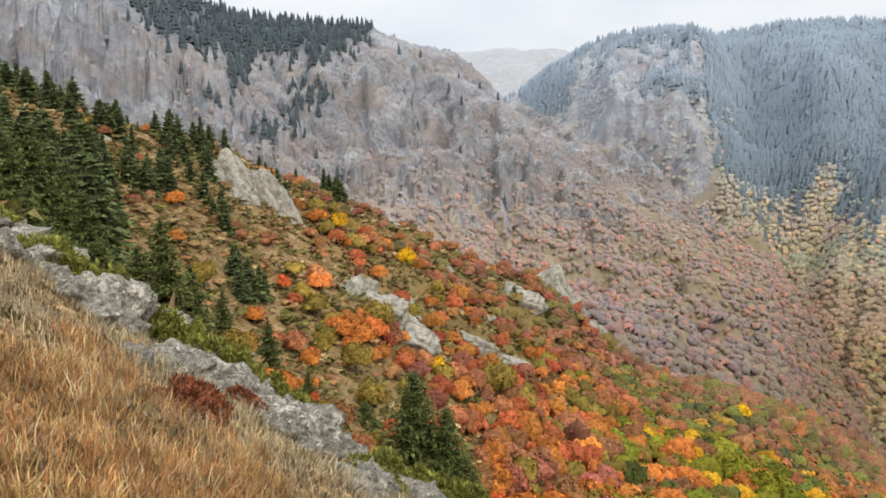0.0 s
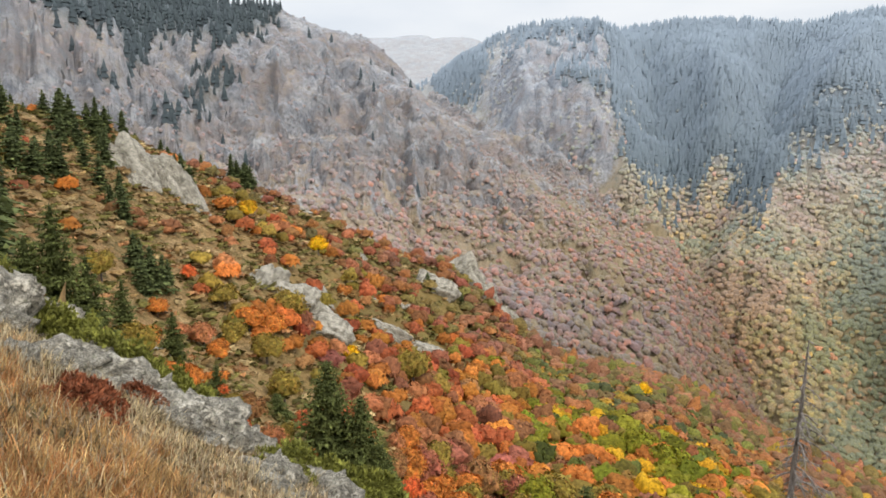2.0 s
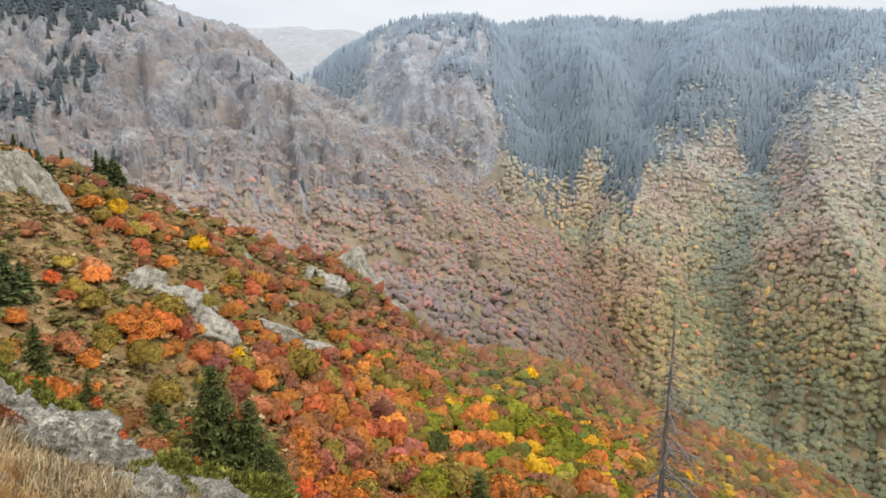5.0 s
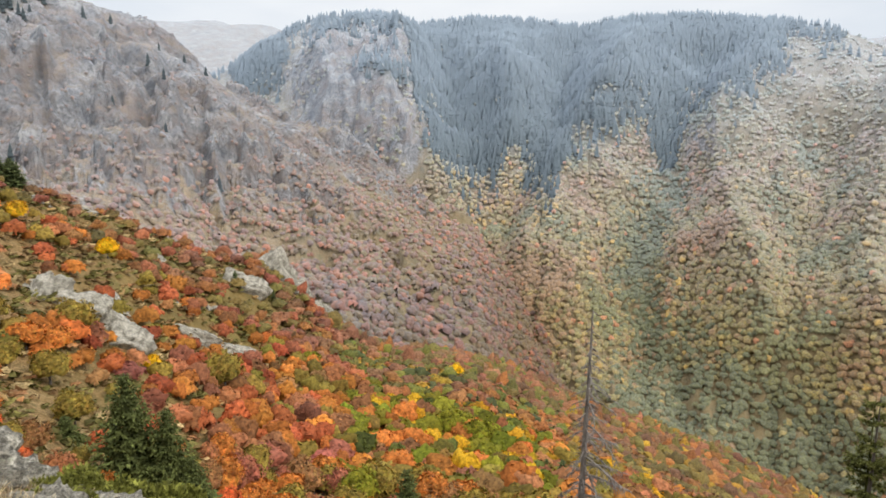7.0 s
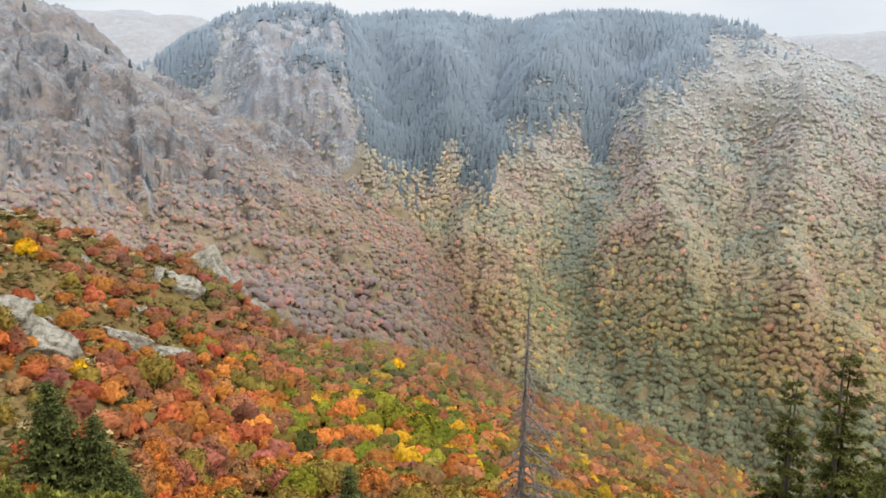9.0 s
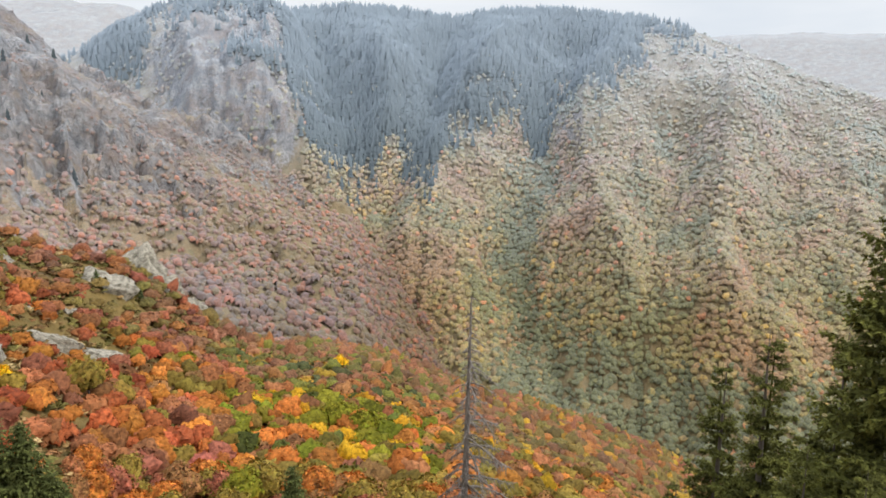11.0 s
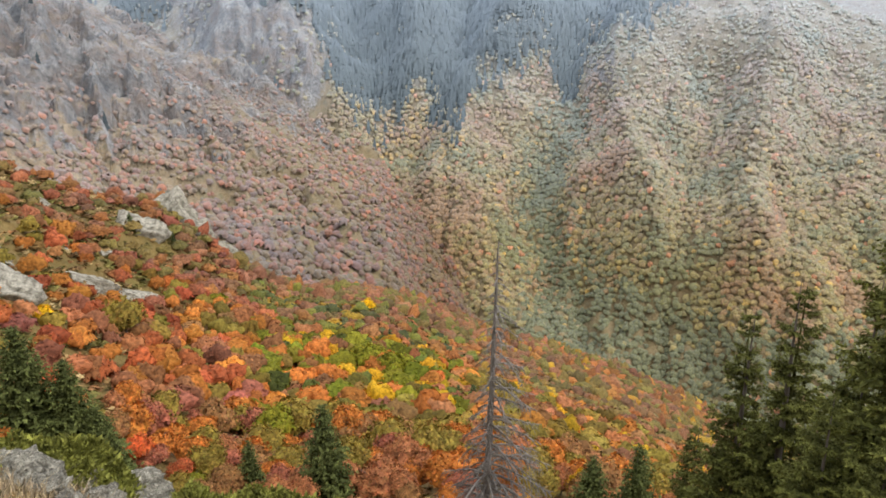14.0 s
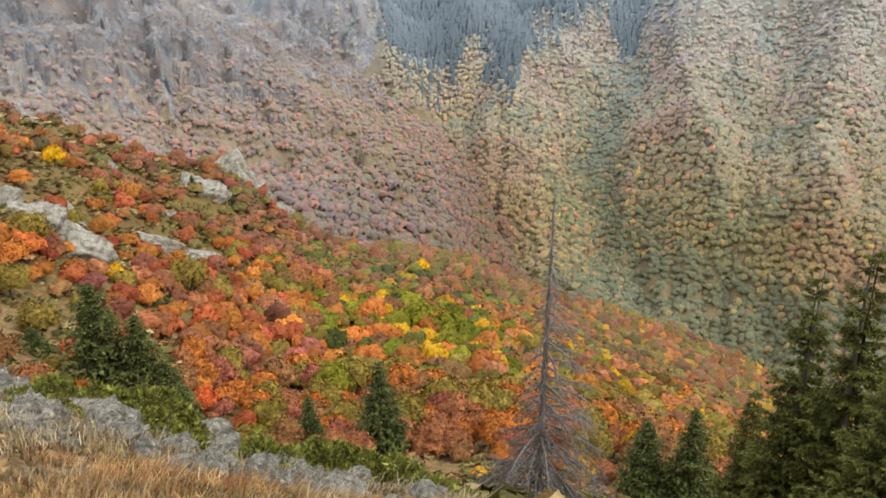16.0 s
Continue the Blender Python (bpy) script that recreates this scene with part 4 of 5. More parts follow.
MID = [make_conifer(np.random.default_rng(120 + k), 1.0, (0.35, 0.39, 0.31)[k], 14, 8, 7, 1, 0.0, 0.6, 11, 0.9, "dark spruce on the upper heath slope", (0.085, 0.104, 0.04), "spruces on the upper slope") for k in range(3)]
MID_SPOTS = []
for b0, b1, d0, d1, n, h0, h1 in [(-62, -38, 206, 240, 60, 7, 13), (-40, -36, 205, 222, 8, 6, 9), (-36.8, -32.6, 212, 222, 6, 7, 11), (-53, -44, 120, 165, 22, 5, 8), (-46.5, -42.5, 150, 180, 9, 6, 9),
                                  (-43.5, -40, 95, 105, 4, 4, 6), (-45, -42, 105, 150, 6, 4, 7), (-60, -50, 70, 110, 26, 6, 10), (-60, -46, 160, 200, 14, 5, 9), (-39.0, -37.4, 158, 164, 2, 6, 8), (-18, -14, 205, 235, 3, 4, 6), (-2, 25, 110, 320, 12, 5, 8)]:
    for _ in range(n):
        MID_SPOTS.append((G.uniform(b0, b1), G.uniform(d0, d1), G.uniform(h0, h1)))
MID_SPOTS += [(-41.9, 100, 5.6), (-39.9, 100, 5.6), (-39.5, 102, 4.6), (-33.2, 214, 9), (-34.2, 213, 10.5), (-38.0, 160, 7.5)]
for k, (b, d, h) in enumerate(MID_SPOTS):
    m = stand(None, b, d, h, G.uniform(0, 6))
    if k < 3:
        MID[k].matrix_basis = m
    else:
        src = MID[k % 3]
        made = copy_thing(src, Matrix())
        made.matrix_basis = m

# ---- rock outcrops on the near slope: bearing and distance of both ends, width, height ----
SLABS = [boulder_mesh("outcrop", 31 + k, 4, 34, M_SLAB, (1, 1, 1), 0.13) for k in range(5)]
OUT = [(-33.8, 132, -30.4, 129, 9, 6.0), (-31.6, 130, -28.2, 128, 9, 6.5), (-29.0, 128, -25.3, 127, 8, 5.5), (-28.7, 146, -26.0, 142, 3.0, 2.6), (-25.2, 204, -22.8, 205, 4.0, 3.6),
       (-23.2, 170, -20.5, 182, 3.2, 3.0), (-20.8, 184, -17.8, 198, 3.0, 3.0), (-19.2, 221, -15.8, 222, 8.0, 9.0), (-16.8, 262, -13.2, 268, 9.0, 12.0), (-15.0, 262, -11.8, 262, 10.0, 12.0), (-12.9, 264, -10.2, 258, 8.0, 9.0),
       (-23.4, 154, -19.5, 163, 5.0, 3.6), (-20.3, 161, -16.5, 172, 4.6, 3.4), (-44.2, 160, -39.6, 148, 6.0, 8.0), (-41.6, 168, -36.6, 152, 6.0, 9.0), (-42.2, 150, -40.6, 144, 3.0, 3.0),
       (-50.0, 180, -46.4, 172, 4.0, 2.2), (-43.0, 75.5, -41.2, 72, 1.6, 1.4), (-41.4, 73, -39.6, 70, 1.5, 1.3), (-33.0, 205, -30.5, 208, 4.0, 2.6), (-30.0, 212, -27.6, 222, 4.0, 2.6), (-52.5, 150, -50.5, 146, 2.5, 1.6)]
for k, (b1, d1, b2, d2, w, h) in enumerate(OUT):
    p, q = plan(b1, d1), plan(b2, d2)
    p, q = Vector((*p, float(height(*p)))), Vector((*q, float(height(*q))))
    ax = (q - p).normalized()
    side = ax.cross(Vector((0, 0, 1))).normalized()
    up = side.cross(ax)
    mid = (p + q) / 2
    ob = new("rock_outcrop", SLABS[k % 5])
    turn = Matrix((ax, side, up)).transposed().to_4x4()
    ob.matrix_world = Matrix.Translation((mid.x, mid.y, float(height(mid.x, mid.y)) - 0.3 * h)) @ turn @ Matrix.Diagonal(((q - p).length * 0.58, w, h, 1))
    tagged(ob, "pale grey rock outcrop breaking through the heath", "rock outcrop", "outcrops on the slope")
OUT_XY = np.array([[*(plan(o[0], o[1]) * (1 - f) + plan(o[2], o[3]) * f), o[4] * 0.95] for o in OUT for f in (0.1, 0.5, 0.9)])

def dome(V, lift=0.55, keep=0.3):
    """Shading normals that follow the round of the crown rather than each leaf."""
    mid = np.array([0, 0, V[:, 2].max() * lift * 0.6])
    d = unit((V - mid) * np.array([1, 1, 1.1]) + np.array([0, 0, 0.25]))
    if len(V) % 3 == 0 and keep:
        tri = V.reshape(-1, 3, 3)
        f = unit(np.cross(tri[:, 1] - tri[:, 0], tri[:, 2] - tri[:, 0]))
        f = f * np.sign((f * d.reshape(-1, 3, 3).mean(1)).sum(1, keepdims=True))
        d = unit(d + keep * f.repeat(3, 0))
    return d


def mellow(V, F, up):
    """Smooth normals of a crown, leaning up towards the open sky."""
    f = np.cross(V[F[:, 1]] - V[F[:, 0]], V[F[:, 2]] - V[F[:, 0]])
    f = f * np.where((f * (V[F].mean(1) - np.array([0, 0, 0.3]))).sum(1) < 0, -1, 1)[:, None]
    N = np.zeros_like(V)
    for k in range(3):
        np.add.at(N, F[:, k], f)
    return unit(unit(N) + np.array([0, 0, up]))


# ---- autumn trees and shrubs on the near slope ----
SHAPES = 3
PROTO = {}


def broadleaf(hue, k, rich=False):
    g = np.random.default_rng(len(hue) * 31 + k * 7)
    rx, h = 1.0, 1.5 + 0.4 * k
    tree = new("autumn_tree")
    V, F = wood_frame(g, h, rx, 0.055)
    part("trunk", raw_mesh("trunk", V, F, M_BARK, True), tree)
    V, F = lobed_crown(g, 3, 16, 2000 if rich else 1000, 0.085 if rich else 0.115, 0.2, h - 0.2, 0.86)
    col = 0.77 * (np.array(HUES[hue]) * np.array([1.05, 0.97, 0.84]))[None] * g.uniform(0.7, 1.25, (len(V), 1)) * (1 + 0.08 * g.normal(size=(len(V), 3)))
    part("crown", raw_mesh("crown", V, F, M_TREELEAF, False, col.clip(0.005, 0.95), normals=unit(mellow(V, F, 0.2) + 0.5 * dome(V, keep=0))), tree)
    return tagged(tree, "small broadleaf tree with %s autumn leaves" % HUE_WORD[hue], "tree", "autumn trees on the near slope")


def species(x, y, b, r, g):
    """Which autumn colour grows where on our slope."""
    n = len(x)
    u = (0.5 + 0.75 * fbm(x / 22, y / 22, 3) + 0.22 * g.normal(size=n)).clip(0, 0.999)
    out = np.empty(n, object)
    belts = [(b < -30, ["olive", "rust", "orange", "olive", "red", "fawn", "orange", "olive", "rust"]),
             ((b >= -30) & (b < -9), ["rust", "red", "orange", "pink", "orange", "olive", "orange", "red", "fawn", "orange", "rust", "red", "olive"]),
             ((b >= -16) & (b < 11) & (r < 105), ["rust", "orange", "olive", "fawn", "orange", "olive", "pink", "fawn", "orange", "lime", "olive"]),
             ((b >= -9) & (b < 11) & (r >= 105) & (r < 240), ["rust", "orange", "olive", "lime", "green", "lime", "yellow", "lime", "orange", "rust", "orange"]),
             ((b >= -9) & (b < 11) & (r >= 240), ["rust", "olive", "orange", "olive", "lime", "rust", "olive", "fawn"]),
             (b >= 11, ["rust", "olive", "orange", "fawn", "olive", "orange", "yellow", "rust", "olive"])]
    for m, names in belts:
        idx = (u[m] * len(names)).astype(int)
        out[m] = np.array(names, object)[idx]
    return out


def scatter(g, b0, b1, d0, d1, gap):
    """Jittered points over a stretch of the plan."""
    k = int(d1 / gap) + 1
    X, Y = np.meshgrid(np.arange(-k, k + 1) * gap, np.arange(0, k + 1) * gap)
    X, Y = X.ravel() + g.uniform(-0.48, 0.48, X.size) * gap, Y.ravel() + g.uniform(-0.48, 0.48, Y.size) * gap
    r, b = np.hypot(X, Y), bearing_of(X, Y)
    m = (r > d0) & (r < d1) & (b > b0) & (b < b1)
    return X[m], Y[m], r[m], b[m]


g = np.random.default_rng(77)
X, Y, R_, B_ = scatter(g, -62, 52, 30, 450, 3.6)
lie = land(X, Y)
cover = np.interp(B_, [-62, -46, -38, -33, -24, -16, 52], [0.03, 0.06, 0.16, 0.42, 0.7, 0.94, 0.97])
cover = cover * (R_ > 47)
cover = np.where((B_ < -14) & (R_ > 200), cover * 0.55, cover) * np.where(R_ < 45, 0.5, 1) * np.where((R_ < 60) & (B_ > 10), 0.25, 1)
ok = (g.random(len(X)) < cover + 0.35 * fbm(X / 16, Y / 16, 2) * (cover < 0.9) * np.minimum(1, cover * 3)) & (R_ > 47) & (lie[3] == 0) & (R_ < brow(B_) + 25)
for ox, oy, rad in OUT_XY:
    ok &= np.hypot(X - ox, Y - oy) > rad * g.uniform(0.75, 1.1, len(X))
for b, d, e, rb in CLOSE + LONE:
    q = plan(b, d)
    ok &= np.hypot(X - q[0], Y - q[1]) > rb * 0.8
ok &= (abs(B_ + 27.3) > 1.9) | (R_ < 140) | (R_ > 177)
X, Y, R_, B_, Z_ = X[ok], Y[ok], R_[ok], B_[ok], lie[0][ok]
KIND = species(X, Y, B_, R_, g)
SIZE = np.interp(B_, [-45, -20, 0, 40], [1.8, 2.6, 3.2, 3.4]) * g.uniform(0.7, 1.25, len(X)) * np.interp(R_, [47, 95], [0.6, 1])
near = np.argsort(R_ + 0 * B_)
own = np.zeros(len(X), bool)
own[near[:300]] = True
for i in np.flatnonzero(own):
    key = (KIND[i], i % SHAPES, bool(R_[i] < 66))
    m = Matrix.LocRotScale((X[i], Y[i], Z_[i]), Euler((0, 0, g.uniform(0, 6.28))), (SIZE[i],) * 3)
    if key not in PROTO:
        PROTO[key] = broadleaf(*key)
        PROTO[key].matrix_basis = m
    else:
        copy_thing(PROTO[key], Matrix()).matrix_basis = m
# one golden tree that stands out on the heath
gold = broadleaf("gold", 1)
gold.matrix_basis = stand(None, -27.3, 172, 3.0, 0.5)
tagged(gold, "solitary golden yellow tree on the heath slope", "tree")


# bushes and small trees that stand out by their colour: bearing, distance, size
ACCENTS = [("gold", -7.4, 60, 1.7), ("orange", -5.6, 63, 1.5), ("scarlet", -19.5, 66, 1.9), ("scarlet", -30.6, 58, 1.3), ("scarlet", -31.8, 57, 1.2), ("scarlet", -34.3, 56, 1.1), ("orange", -16.6, 80, 2.2), ("olive", -14.0, 73, 2.6),
           ("scarlet", -37.9, 108, 1.3), ("orange", -36.4, 69, 1.6), ("scarlet", -36.0, 66, 1.1), ("orange", -41.5, 67, 1.6), ("orange", -39.7, 56, 1.8), ("orange", -38.6, 58, 1.7), ("olive", -44.3, 90, 2.0), ("orange", -33.3, 101, 2.9),
           ("orange", -31.5, 103, 2.8), ("olive", -30.0, 113, 3.4), ("olive", -35.2, 104, 2.6), ("olive", -42.3, 60, 1.9), ("yellow", -33.0, 169, 2.6), ("orange", -34.9, 163, 3.2), ("gold", -24.8, 118, 1.8), ("gold", 1.2, 223, 3.6),
           ("lime", -11.8, 181, 3.8), ("lime", 2.8, 142, 4.0), ("lime", 0.7, 143, 4.0), ("lime", 1.6, 150, 3.8), ("lime", 4.2, 146, 3.6), ("yellow", 6.0, 134, 2.8), ("gold", 6.6, 39, 0.9), ("orange", 2.0, 53, 1.5), ("olive", -19.1, 132, 4.2), ("fawn", 4.6, 50, 1.4),
           ("fawn", -33.6, 62, 1.9), ("orange", 9.0, 48, 1.3), ("yellow", -52.4, 150, 1.6)]
for k, (hue, b, d, size) in enumerate(ACCENTS):
    key = (hue, k % SHAPES, d < 66)
    m = stand(None, b, d, size, 1.7 * k)
    if key not in PROTO:
        PROTO[key] = broadleaf(*key)
        PROTO[key].matrix_basis = m
    else:
        copy_thing(PROTO[key], Matrix()).matrix_basis = m


def massed(name, label, category, X, Y, Z, hue, size, templates, mat, g, squash=1.0, smooth=False, domed=True, up=None, lean=None, even=0.0, face=None, haze_or_gully=None):
    """Many small crowns joined into one mesh."""
    Vs, Cs, Fs, Ns, Ds, k0 = [], [], [], [], [], 0
    pick = g.integers(0, len(templates), len(X))
    for t, (TV, TF) in enumerate(templates):
        sel = np.flatnonzero(pick == t)
        if not len(sel):
            continue
        a = g.uniform(0, 6.28, len(sel))
        ca, sa = np.cos(a)[:, None], np.sin(a)[:, None]
        s = size[sel][:, None]
        # per-tree strength of the sheen that imitates haze
        if haze_or_gully is not None:
            Ds.append(np.repeat(haze_or_gully[sel], len(TV)))
        if lean is not None:
            # crowns that bulge out from a steep slope
            w = lean[sel]
            e1 = unit(np.cross(np.stack([-np.sin(a), np.cos(a), 0.3 + 0 * a], -1), w))
            turn = np.stack([e1, np.cross(w, e1), w], 1)
            V = (TV * np.array([1, 1, squash])) @ turn * s[..., None] + np.stack([X[sel], Y[sel], Z[sel]], -1)[:, None]
            TN = unit(dome(TV, keep=0.35) + np.array([0, 0, up])) if len(TV) == 3 * len(TF) else mellow(TV, TF, up)
            Ns.append(unit((1 - even) * (TN @ turn) + even * w[:, None]).reshape(-1, 3))
            Vs.append(V.reshape(-1, 3))
            Fs.append((TF[None] + (np.arange(len(sel)) * len(TV))[:, None, None] + k0).reshape(-1, TF.shape[1]))
            Cs.append(np.repeat(hue[sel], len(TV), 0))
            k0 += V.shape[0] * V.shape[1]
            continue
        V = np.stack([(TV[:, 0] * ca - TV[:, 1] * sa) * s + X[sel][:, None], (TV[:, 0] * sa + TV[:, 1] * ca) * s + Y[sel][:, None],
                      TV[:, 2][None] * s * squash + Z[sel][:, None]], -1)
        F = TF[None] + (np.arange(len(sel)) * len(TV))[:, None, None] + k0
        k0 += V.shape[0] * V.shape[1]
        Vs.append(V.reshape(-1, 3))
        Fs.append(F.reshape(-1, TF.shape[1]))
        Cs.append(np.repeat(hue[sel], len(TV), 0))
        if domed:
            TN = dome(TV, keep=0.3 if len(TV) > 30 else 0.0) if up is None else mellow(TV, TF, up)
            N = np.stack([TN[:, 0] * ca - TN[:, 1] * sa, TN[:, 0] * sa + TN[:, 1] * ca, TN[:, 2][None].repeat(len(sel), 0)], -1)
            Ns.append((N if face is None else unit((1 - even) * N + even * face[sel][:, None])).reshape(-1, 3))
    ob = new(name, raw_mesh(name, np.concatenate(Vs), np.concatenate(Fs), mat, smooth, np.concatenate(Cs), ((("haze_amount", np.concatenate(Ds)),) if Ds else ()), np.concatenate(Ns) if domed else None))
    return tagged(ob, label, category, kind="stuff")


def puff(seed, sub, lobes, fringe, size, h=1.5):
    """A far crown: rounded lobes grown together, with some loose leaf clumps; half width about 1."""
    q = np.random.default_rng(seed)
    V, F = lobed_crown(q, sub, lobes, fringe, size, -0.1, h, 1.0, 0.19 if sub == 2 else 0.11)
    n = len(ico(sub)[0])
    F = np.array([f for f in F if f[0] >= n or V[f, 2].mean() > 0.3 * h])
    keep, inv = np.unique(F, return_inverse=True)
    V = V[keep]
    return V, inv.reshape(F.shape)


def face_of(X, Y):
    """Unit normal of the slope, over a tree's breadth or two."""
    w = 12.0
    return unit(np.stack([(height(X - w, Y) - height(X + w, Y)) / (2 * w), (height(X, Y - w) - height(X, Y + w)) / (2 * w), np.ones_like(X)], -1))


def in_sight(X, Y, Z, tall):
    """Trees that no fold of the land hides from the knoll."""
    ok = np.ones(len(X), bool)
    for f in np.linspace(0.12, 0.94, 26):
        i = np.flatnonzero(ok)
        ok[i] = height(X[i] * f, Y[i] * f) < f * (Z[i] + tall)
    return ok


def crown_template(seed, n, size, lobes, sub=2):
    q = np.random.default_rng(seed)
    return lobed_crown(q, sub, lobes, n, size, core=0.97 if sub else 0.82)


def hue_array(kinds, g, spread=0.06):
    h = np.array([HUES[k] for k in kinds])
    return (h * np.array([1.05, 0.97, 0.84]) * g.uniform(0.72, 1.25, (len(h), 1)) * (1 + spread * g.normal(size=h.shape))).clip(0.005, 0.95)


MIDT = [puff(300 + k, 3, 15, 110, 0.2, g.uniform(1.4, 2.1)) for k in range(8)]
a = ~own & (R_ < 185)
massed("slope_thicket", "autumn thicket of red, orange and yellow-green trees", "thicket", X[a], Y[a], Z_[a], hue_array(KIND[a], g) * 0.63, SIZE[a], MIDT, M_CROWN, g, 1.0, True, True, 0.3)
PUFF = [puff(400 + k, 2, 12, 26, 0.24, 1.75) for k in range(6)]
FARPUFF = [puff(420 + k, 2, 9, 0, 0.36, g.uniform(1.6, 2.4)) for k in range(12)]
CAPS = [puff(460 + k, 1, 8, 0, 0.34, g.uniform(1.5, 2.1)) for k in range(12)]
hue = hue_array(KIND, g) * 0.47 + 0.015 * np.array([1.0, 0.9, 0.5])
a = ~own & (R_ >= 185) & (R_ < 250)
massed("slope_woods", "autumn woods in red, rust and olive down the slope", "woods", X[a], Y[a], Z_[a], hue[a], SIZE[a] * 1.05, PUFF, M_CANOPY, g, 1.0, True, True, 0.25)
a = ~own & (R_ >= 250)
a[a] = in_sight(X[a], Y[a], Z_[a], 5)
massed("lower_woods", "olive and rust woods on the lower slope", "woods", X[a], Y[a], Z_[a], hue[a], SIZE[a] * 1.08, FARPUFF, M_CANOPY, g, 1.0, True, True, 0.25, unit(face_of(X[a], Y[a]) + np.array([0, 0, 0.6])))


# low heath, bilberry and dwarf shrubs over the open ground
X, Y, R_, B_ = scatter(g, -62, 30, 14, 300, 1.25)
keep = (g.random(len(X)) < np.interp(B_, [-62, -30, -12, 30], [0.8, 0.75, 0.35, 0.12]) * np.interp(R_, [14, 60, 300], [1, 0.9, 0.5]) + 0.6 * (R_ < 58)) & (fbm(X / 5, Y / 5, 2) > -0.25) & (R_ < brow(B_) + 4) & (R_ > np.interp(B_, [-62, -58, -50, -40, -27, -14, 1, 25], [18, 17, 13.5, 11.5, 10, 9, 9, 10]))
X, Y, R_ = X[keep], Y[keep], R_[keep]
u = (0.5 + 0.8 * fbm(X / 7, Y / 7, 3) + 0.24 * g.normal(size=len(X))).clip(0, 0.999)
TUSS = np.array([(0.15, 0.13, 0.035), (0.2, 0.17, 0.05), (0.33, 0.21, 0.085), (0.28, 0.165, 0.07), (0.44, 0.32, 0.15), (0.34, 0.22, 0.09), (0.38, 0.19, 0.08), (0.2, 0.17, 0.05)])[(u * 8).astype(int)]
TUFT = [crown_template(360 + k, 12, 0.7, 4, 0) for k in range(5)]
massed("heath_tussocks", "ochre heath tussocks and dwarf shrubs on open slope", "heath", X, Y, height(X, Y) - 0.1, TUSS * g.uniform(0.6, 1.3, (len(X), 1)), g.uniform(0.4, 1.15, len(X)) * np.interp(R_, [20, 60, 200], [1, 1.3, 1.9]), TUFT, M_LEAF, g, 0.45)


# ---- woods on the far slopes ----
X, Y, R_, B_ = scatter(g, -64, 54, 300, 760, 3.2)
Z_, rock, wood, which = land(X, Y)
E_ = np.degrees(np.arctan2(Z_, R_))
dens = np.interp(E_, [-30, -12, -7, -3, 2, 9, 12], [1.0, 1.0, 0.85, 0.42, 0.2, 0.12, 0.08]) * np.interp(B_, [-50, -44], [0.25, 1]) + 0.35 * fbm(X / 45, Y / 45, 3)
ok = (which == 1) & (g.random(len(X)) < dens * 0.62 / face_of(X, Y)[:, 2]) & (crag_firs(B_, E_) < 0.4)
ok[ok] = in_sight(X[ok], Y[ok], Z_[ok], 3)
X, Y, Z_, E_ = X[ok], Y[ok], Z_[ok], E_[ok]
u = (0.5 + 0.85 * fbm(X / 40, Y / 40, 3) + 0.14 * g.normal(size=len(X))).clip(0, 0.999)
low = np.array(["olive", "rust", "olive", "mauve", "fawn", "orange", "olive", "mauve", "orange", "olive"], object)[(u * 10).astype(int)]
high = np.array(["mauve", "rust", "mauve", "olive", "mauve", "fawn"], object)[(u * 6).astype(int)]
kinds = np.where(E_ < -6 + 3 * g.normal(size=len(X)), low, high)
tint = hue_array(kinds, g)
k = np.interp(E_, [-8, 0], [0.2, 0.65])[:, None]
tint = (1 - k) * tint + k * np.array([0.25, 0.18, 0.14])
size = g.uniform(1.9, 3.5, len(X)) * np.interp(E_, [-14, -6, 2], [1.3, 1.0, 0.65])
massed("crag_scrub", "mauve, rust and ochre scrub clothing the foot of cliffs", "scrub", X, Y, Z_ - 0.3 * size, (tint * 0.8 + 0.25 * np.array([0.26, 0.2, 0.15])) * np.array([0.68, 0.55, 0.36]) * np.interp(E_, [-14, -6], [0.62, 1])[:, None], size, CAPS, M_SCRUB, g, 0.85, False, True, 0.35, unit(face_of(X, Y) + np.array([0, 0, 0.35])), 0.25, haze_or_gully=haze_at(Z_))

X, Y, R_, B_ = scatter(g, -30, 54, 416, 1180, 2.85)
Z_, rock, wood, which = land(X, Y)
E_ = np.degrees(np.arctan2(Z_, R_))
gul, _ = along(GULLY, X, Y)
rav, _ = along(RAVINE, X, Y)
dens = np.interp(E_, [-30, -6, 0, 4, 9], [0.98, 0.95, 0.6, 0.35, 0.2]) * np.where((B_ < -1.5) & (E_ > -3.5), 0.14, 1) * np.where((B_ > 21) & (E_ > 1.5), 0.85, 1) + 0.2 * fbm(X / 60, Y / 60, 3)
# conifer forest: the dark upper belt with fingers down the gullies
dark = firs(B_, E_, X, Y)
thin = g.random(len(X)) < 0.5 / face_of(X, Y)[:, 2]
is_con = g.random(len(X)) < dark * (np.clip(0.62 + 0.07 * (E_ - fir_line(B_)), 0.6, 1) + 0.55 * fbm(X / 40, Y / 40, 3))
ok = (which == 2) & (is_con | (g.random(len(X)) < dens)) & thin
ok[ok] = in_sight(X[ok], Y[ok], Z_[ok], 10)
X, Y, Z_, E_, B_, gul, is_con, R_ = X[ok], Y[ok], Z_[ok], E_[ok], B_[ok], gul[ok], is_con[ok], R_[ok]
dark = dark[ok]
u = (0.5 + 0.9 * fbm(X / 60 + 9, Y / 60, 3) + 0.1 * g.normal(size=len(X))).clip(0, 0.999)
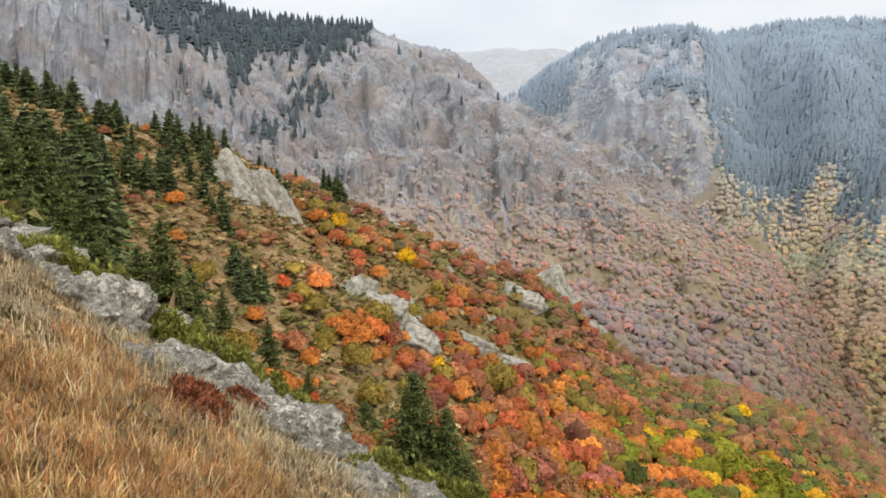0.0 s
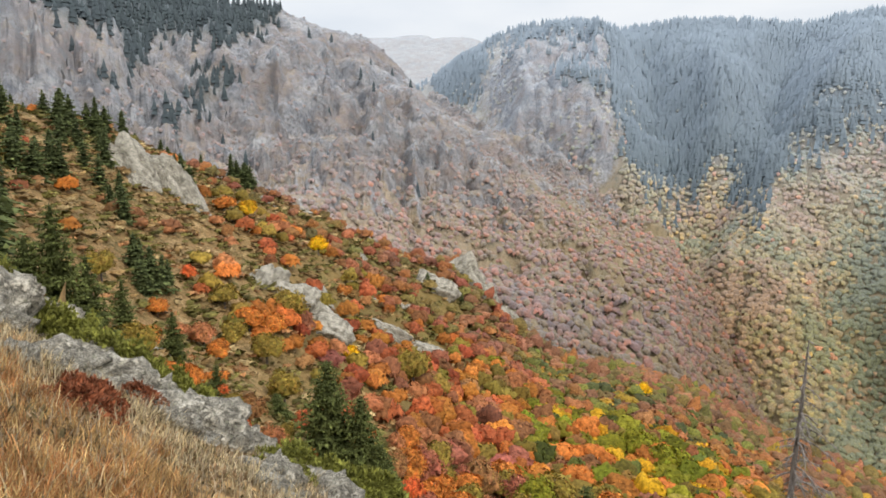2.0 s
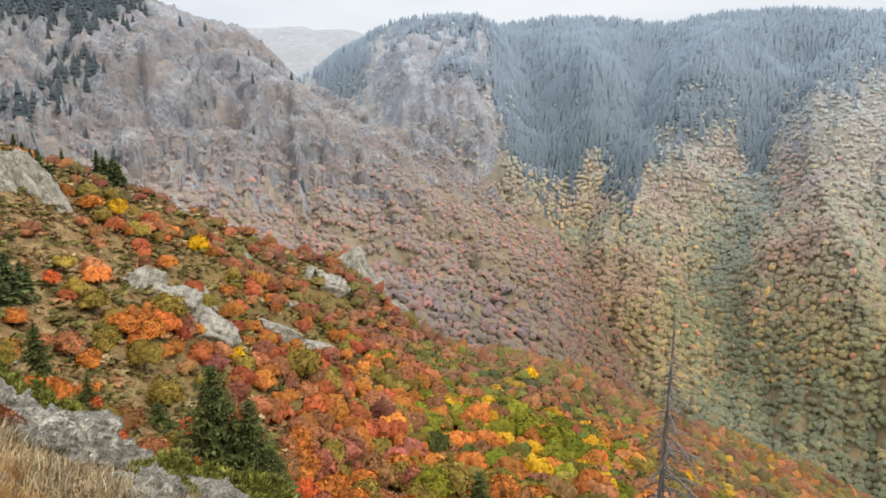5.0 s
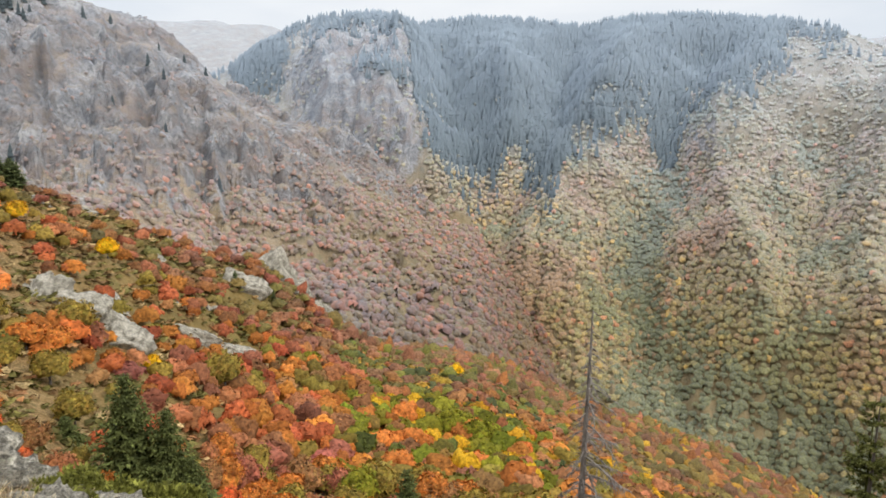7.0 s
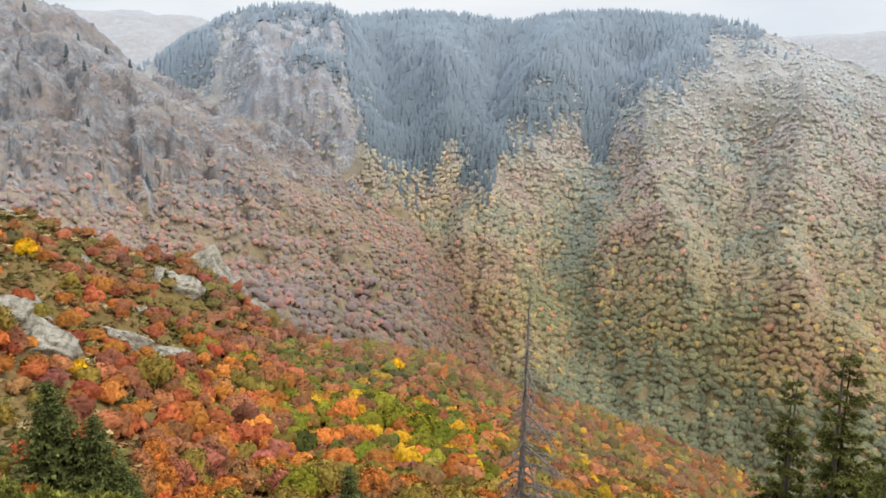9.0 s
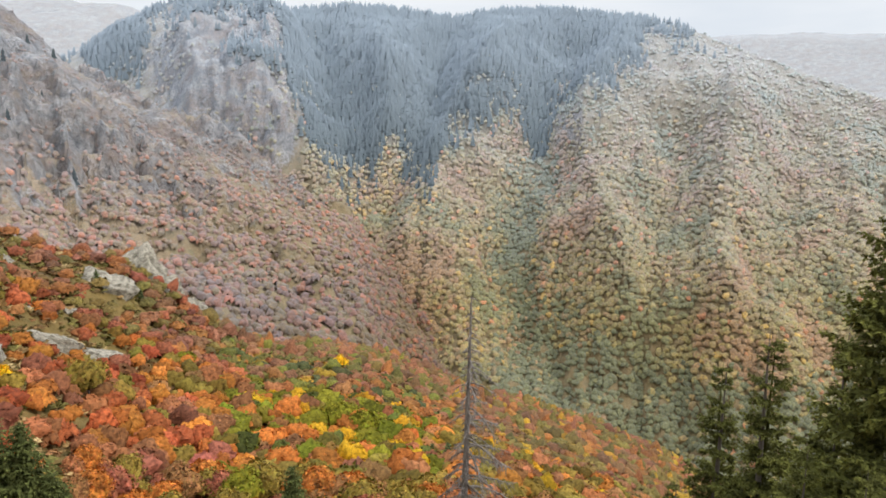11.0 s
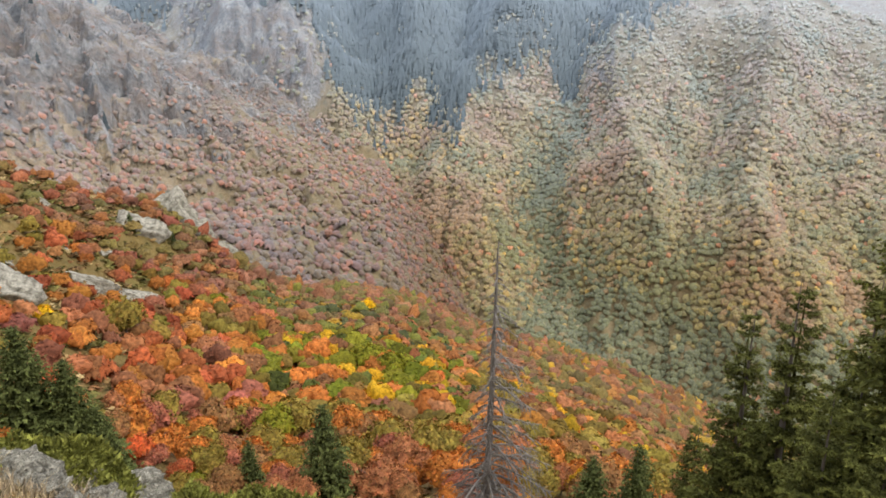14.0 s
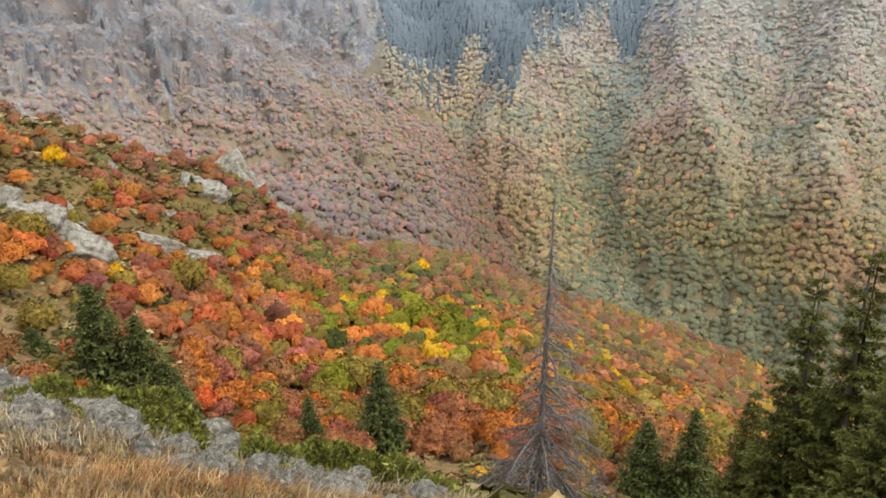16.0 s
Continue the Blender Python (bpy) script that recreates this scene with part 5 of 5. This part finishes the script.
VALE = np.array([(0.1, 0.11, 0.04), (0.14, 0.13, 0.045), (0.19, 0.16, 0.055), (0.17, 0.125, 0.06), (0.2, 0.165, 0.055), (0.16, 0.145, 0.05), (0.19, 0.14, 0.06), (0.2, 0.12, 0.065), (0.22, 0.165, 0.055), (0.2, 0.11, 0.06)])
hues = VALE[(u * 10).astype(int)]
odd = g.random(len(X))
hues = np.where(((odd < np.where((B_ > 2) & (B_ < 10) & (E_ > -7.5), 0.16, 0.025)) & (E_ < 1))[:, None], np.array([[0.36, 0.24, 0.045]]), np.where(((odd > 0.975) & (E_ < 1))[:, None], np.array([[0.34, 0.13, 0.06]]), hues))
# here: chance of a dark green tree in the gullies and valley bottom
haze_or_gully = np.maximum(0.75 * np.exp(-(gul / 22) ** 2) * (E_ < -2) * (B_ > 2), 0.7 * np.clip((-185 - Z_) / 25, 0, 1) * (B_ > 15))
hues = np.where((dark > 0.6)[:, None], np.array([[0.17, 0.15, 0.08]]), hues)
hues = np.where((g.random(len(X)) < haze_or_gully * 1.3)[:, None], np.array([[0.06, 0.08, 0.035]]), hues) * g.uniform(0.85, 1.15, (len(X), 1))
a = ~is_con
size = g.uniform(3.7, 5.6, len(X)) * np.interp(E_, [-8, 6], [1.05, 0.8])
massed("valley_woods", "olive, ochre and russet broadleaf forest across the valley", "forest", X[a], Y[a], Z_[a] - 0.42 * size[a], (0.75 * hues[a] + 0.25 * hues[a].mean(0)) * np.array([1.4, 1.22, 0.62]), size[a] * 0.88, CAPS, M_HAZED, g, 0.9, False, True, 0.35, unit(face_of(X[a], Y[a]) + np.array([0, 0, 0.35])), 0.45, haze_or_gully=haze_at(Z_[a]))


def spire_template(seed):
    q = np.random.default_rng(seed)
    pieces, n = [], 7
    for z0, z1, rad in ((0.0, 0.5, 0.24), (0.3, 0.75, 0.18), (0.55, 1.0, 0.12)):
        a = np.linspace(0, 6.28, n, endpoint=False)
        rr = rad * np.where(np.arange(n) % 2 == 0, 1.1, 0.75) * q.uniform(0.8, 1.2, n)
        V = np.concatenate([np.stack([np.cos(a) * rr, np.sin(a) * rr, z0 + q.uniform(-0.04, 0.04, n)], -1), [[0, 0, z1]]])
        F = np.array([[i, (i + 1) % n, n] for i in range(n)])
        pieces.append((V, F))
    return join(pieces)


SPIRES = [spire_template(500 + k) for k in range(4)]
pine = (np.array(HUES["pine"])[None] * g.uniform(0.82, 1.18, (is_con.sum(), 1))).clip(0, 1)
massed("range_spruces", "dark blue-green spruce forest on the far mountain", "forest", X[is_con], Y[is_con], Z_[is_con] - 0.5, pine, g.uniform(9, 15, is_con.sum()), SPIRES, M_FIRWOOD, g, up=1.0, even=0.75, face=face_of(X[is_con], Y[is_con]), haze_or_gully=haze_at(Z_[is_con]))
# spruces on the crag: the saddle, the gorge and the skyline
X, Y, R_, B_ = scatter(g, -64, -18, 380, 720, 3.7)
Z_, rock, wood, which = land(X, Y)
E_ = np.degrees(np.arctan2(Z_, R_))
p = crag_firs(B_, E_) + 0.004
ok = (which == 1) & (g.random(len(X)) < p)
X, Y, Z_ = X[ok], Y[ok], Z_[ok]
pine = (0.6 * np.array(HUES["pine"])[None] * g.uniform(0.8, 1.2, (len(X), 1))).clip(0, 1)
massed("crag_spruces", "dark spruces in the gorge and along the crag", "forest", X, Y, Z_ - 0.4, pine, g.uniform(7, 11, len(X)), SPIRES, M_CRAGFIR, g, up=1.0, even=0.6, face=face_of(X, Y))
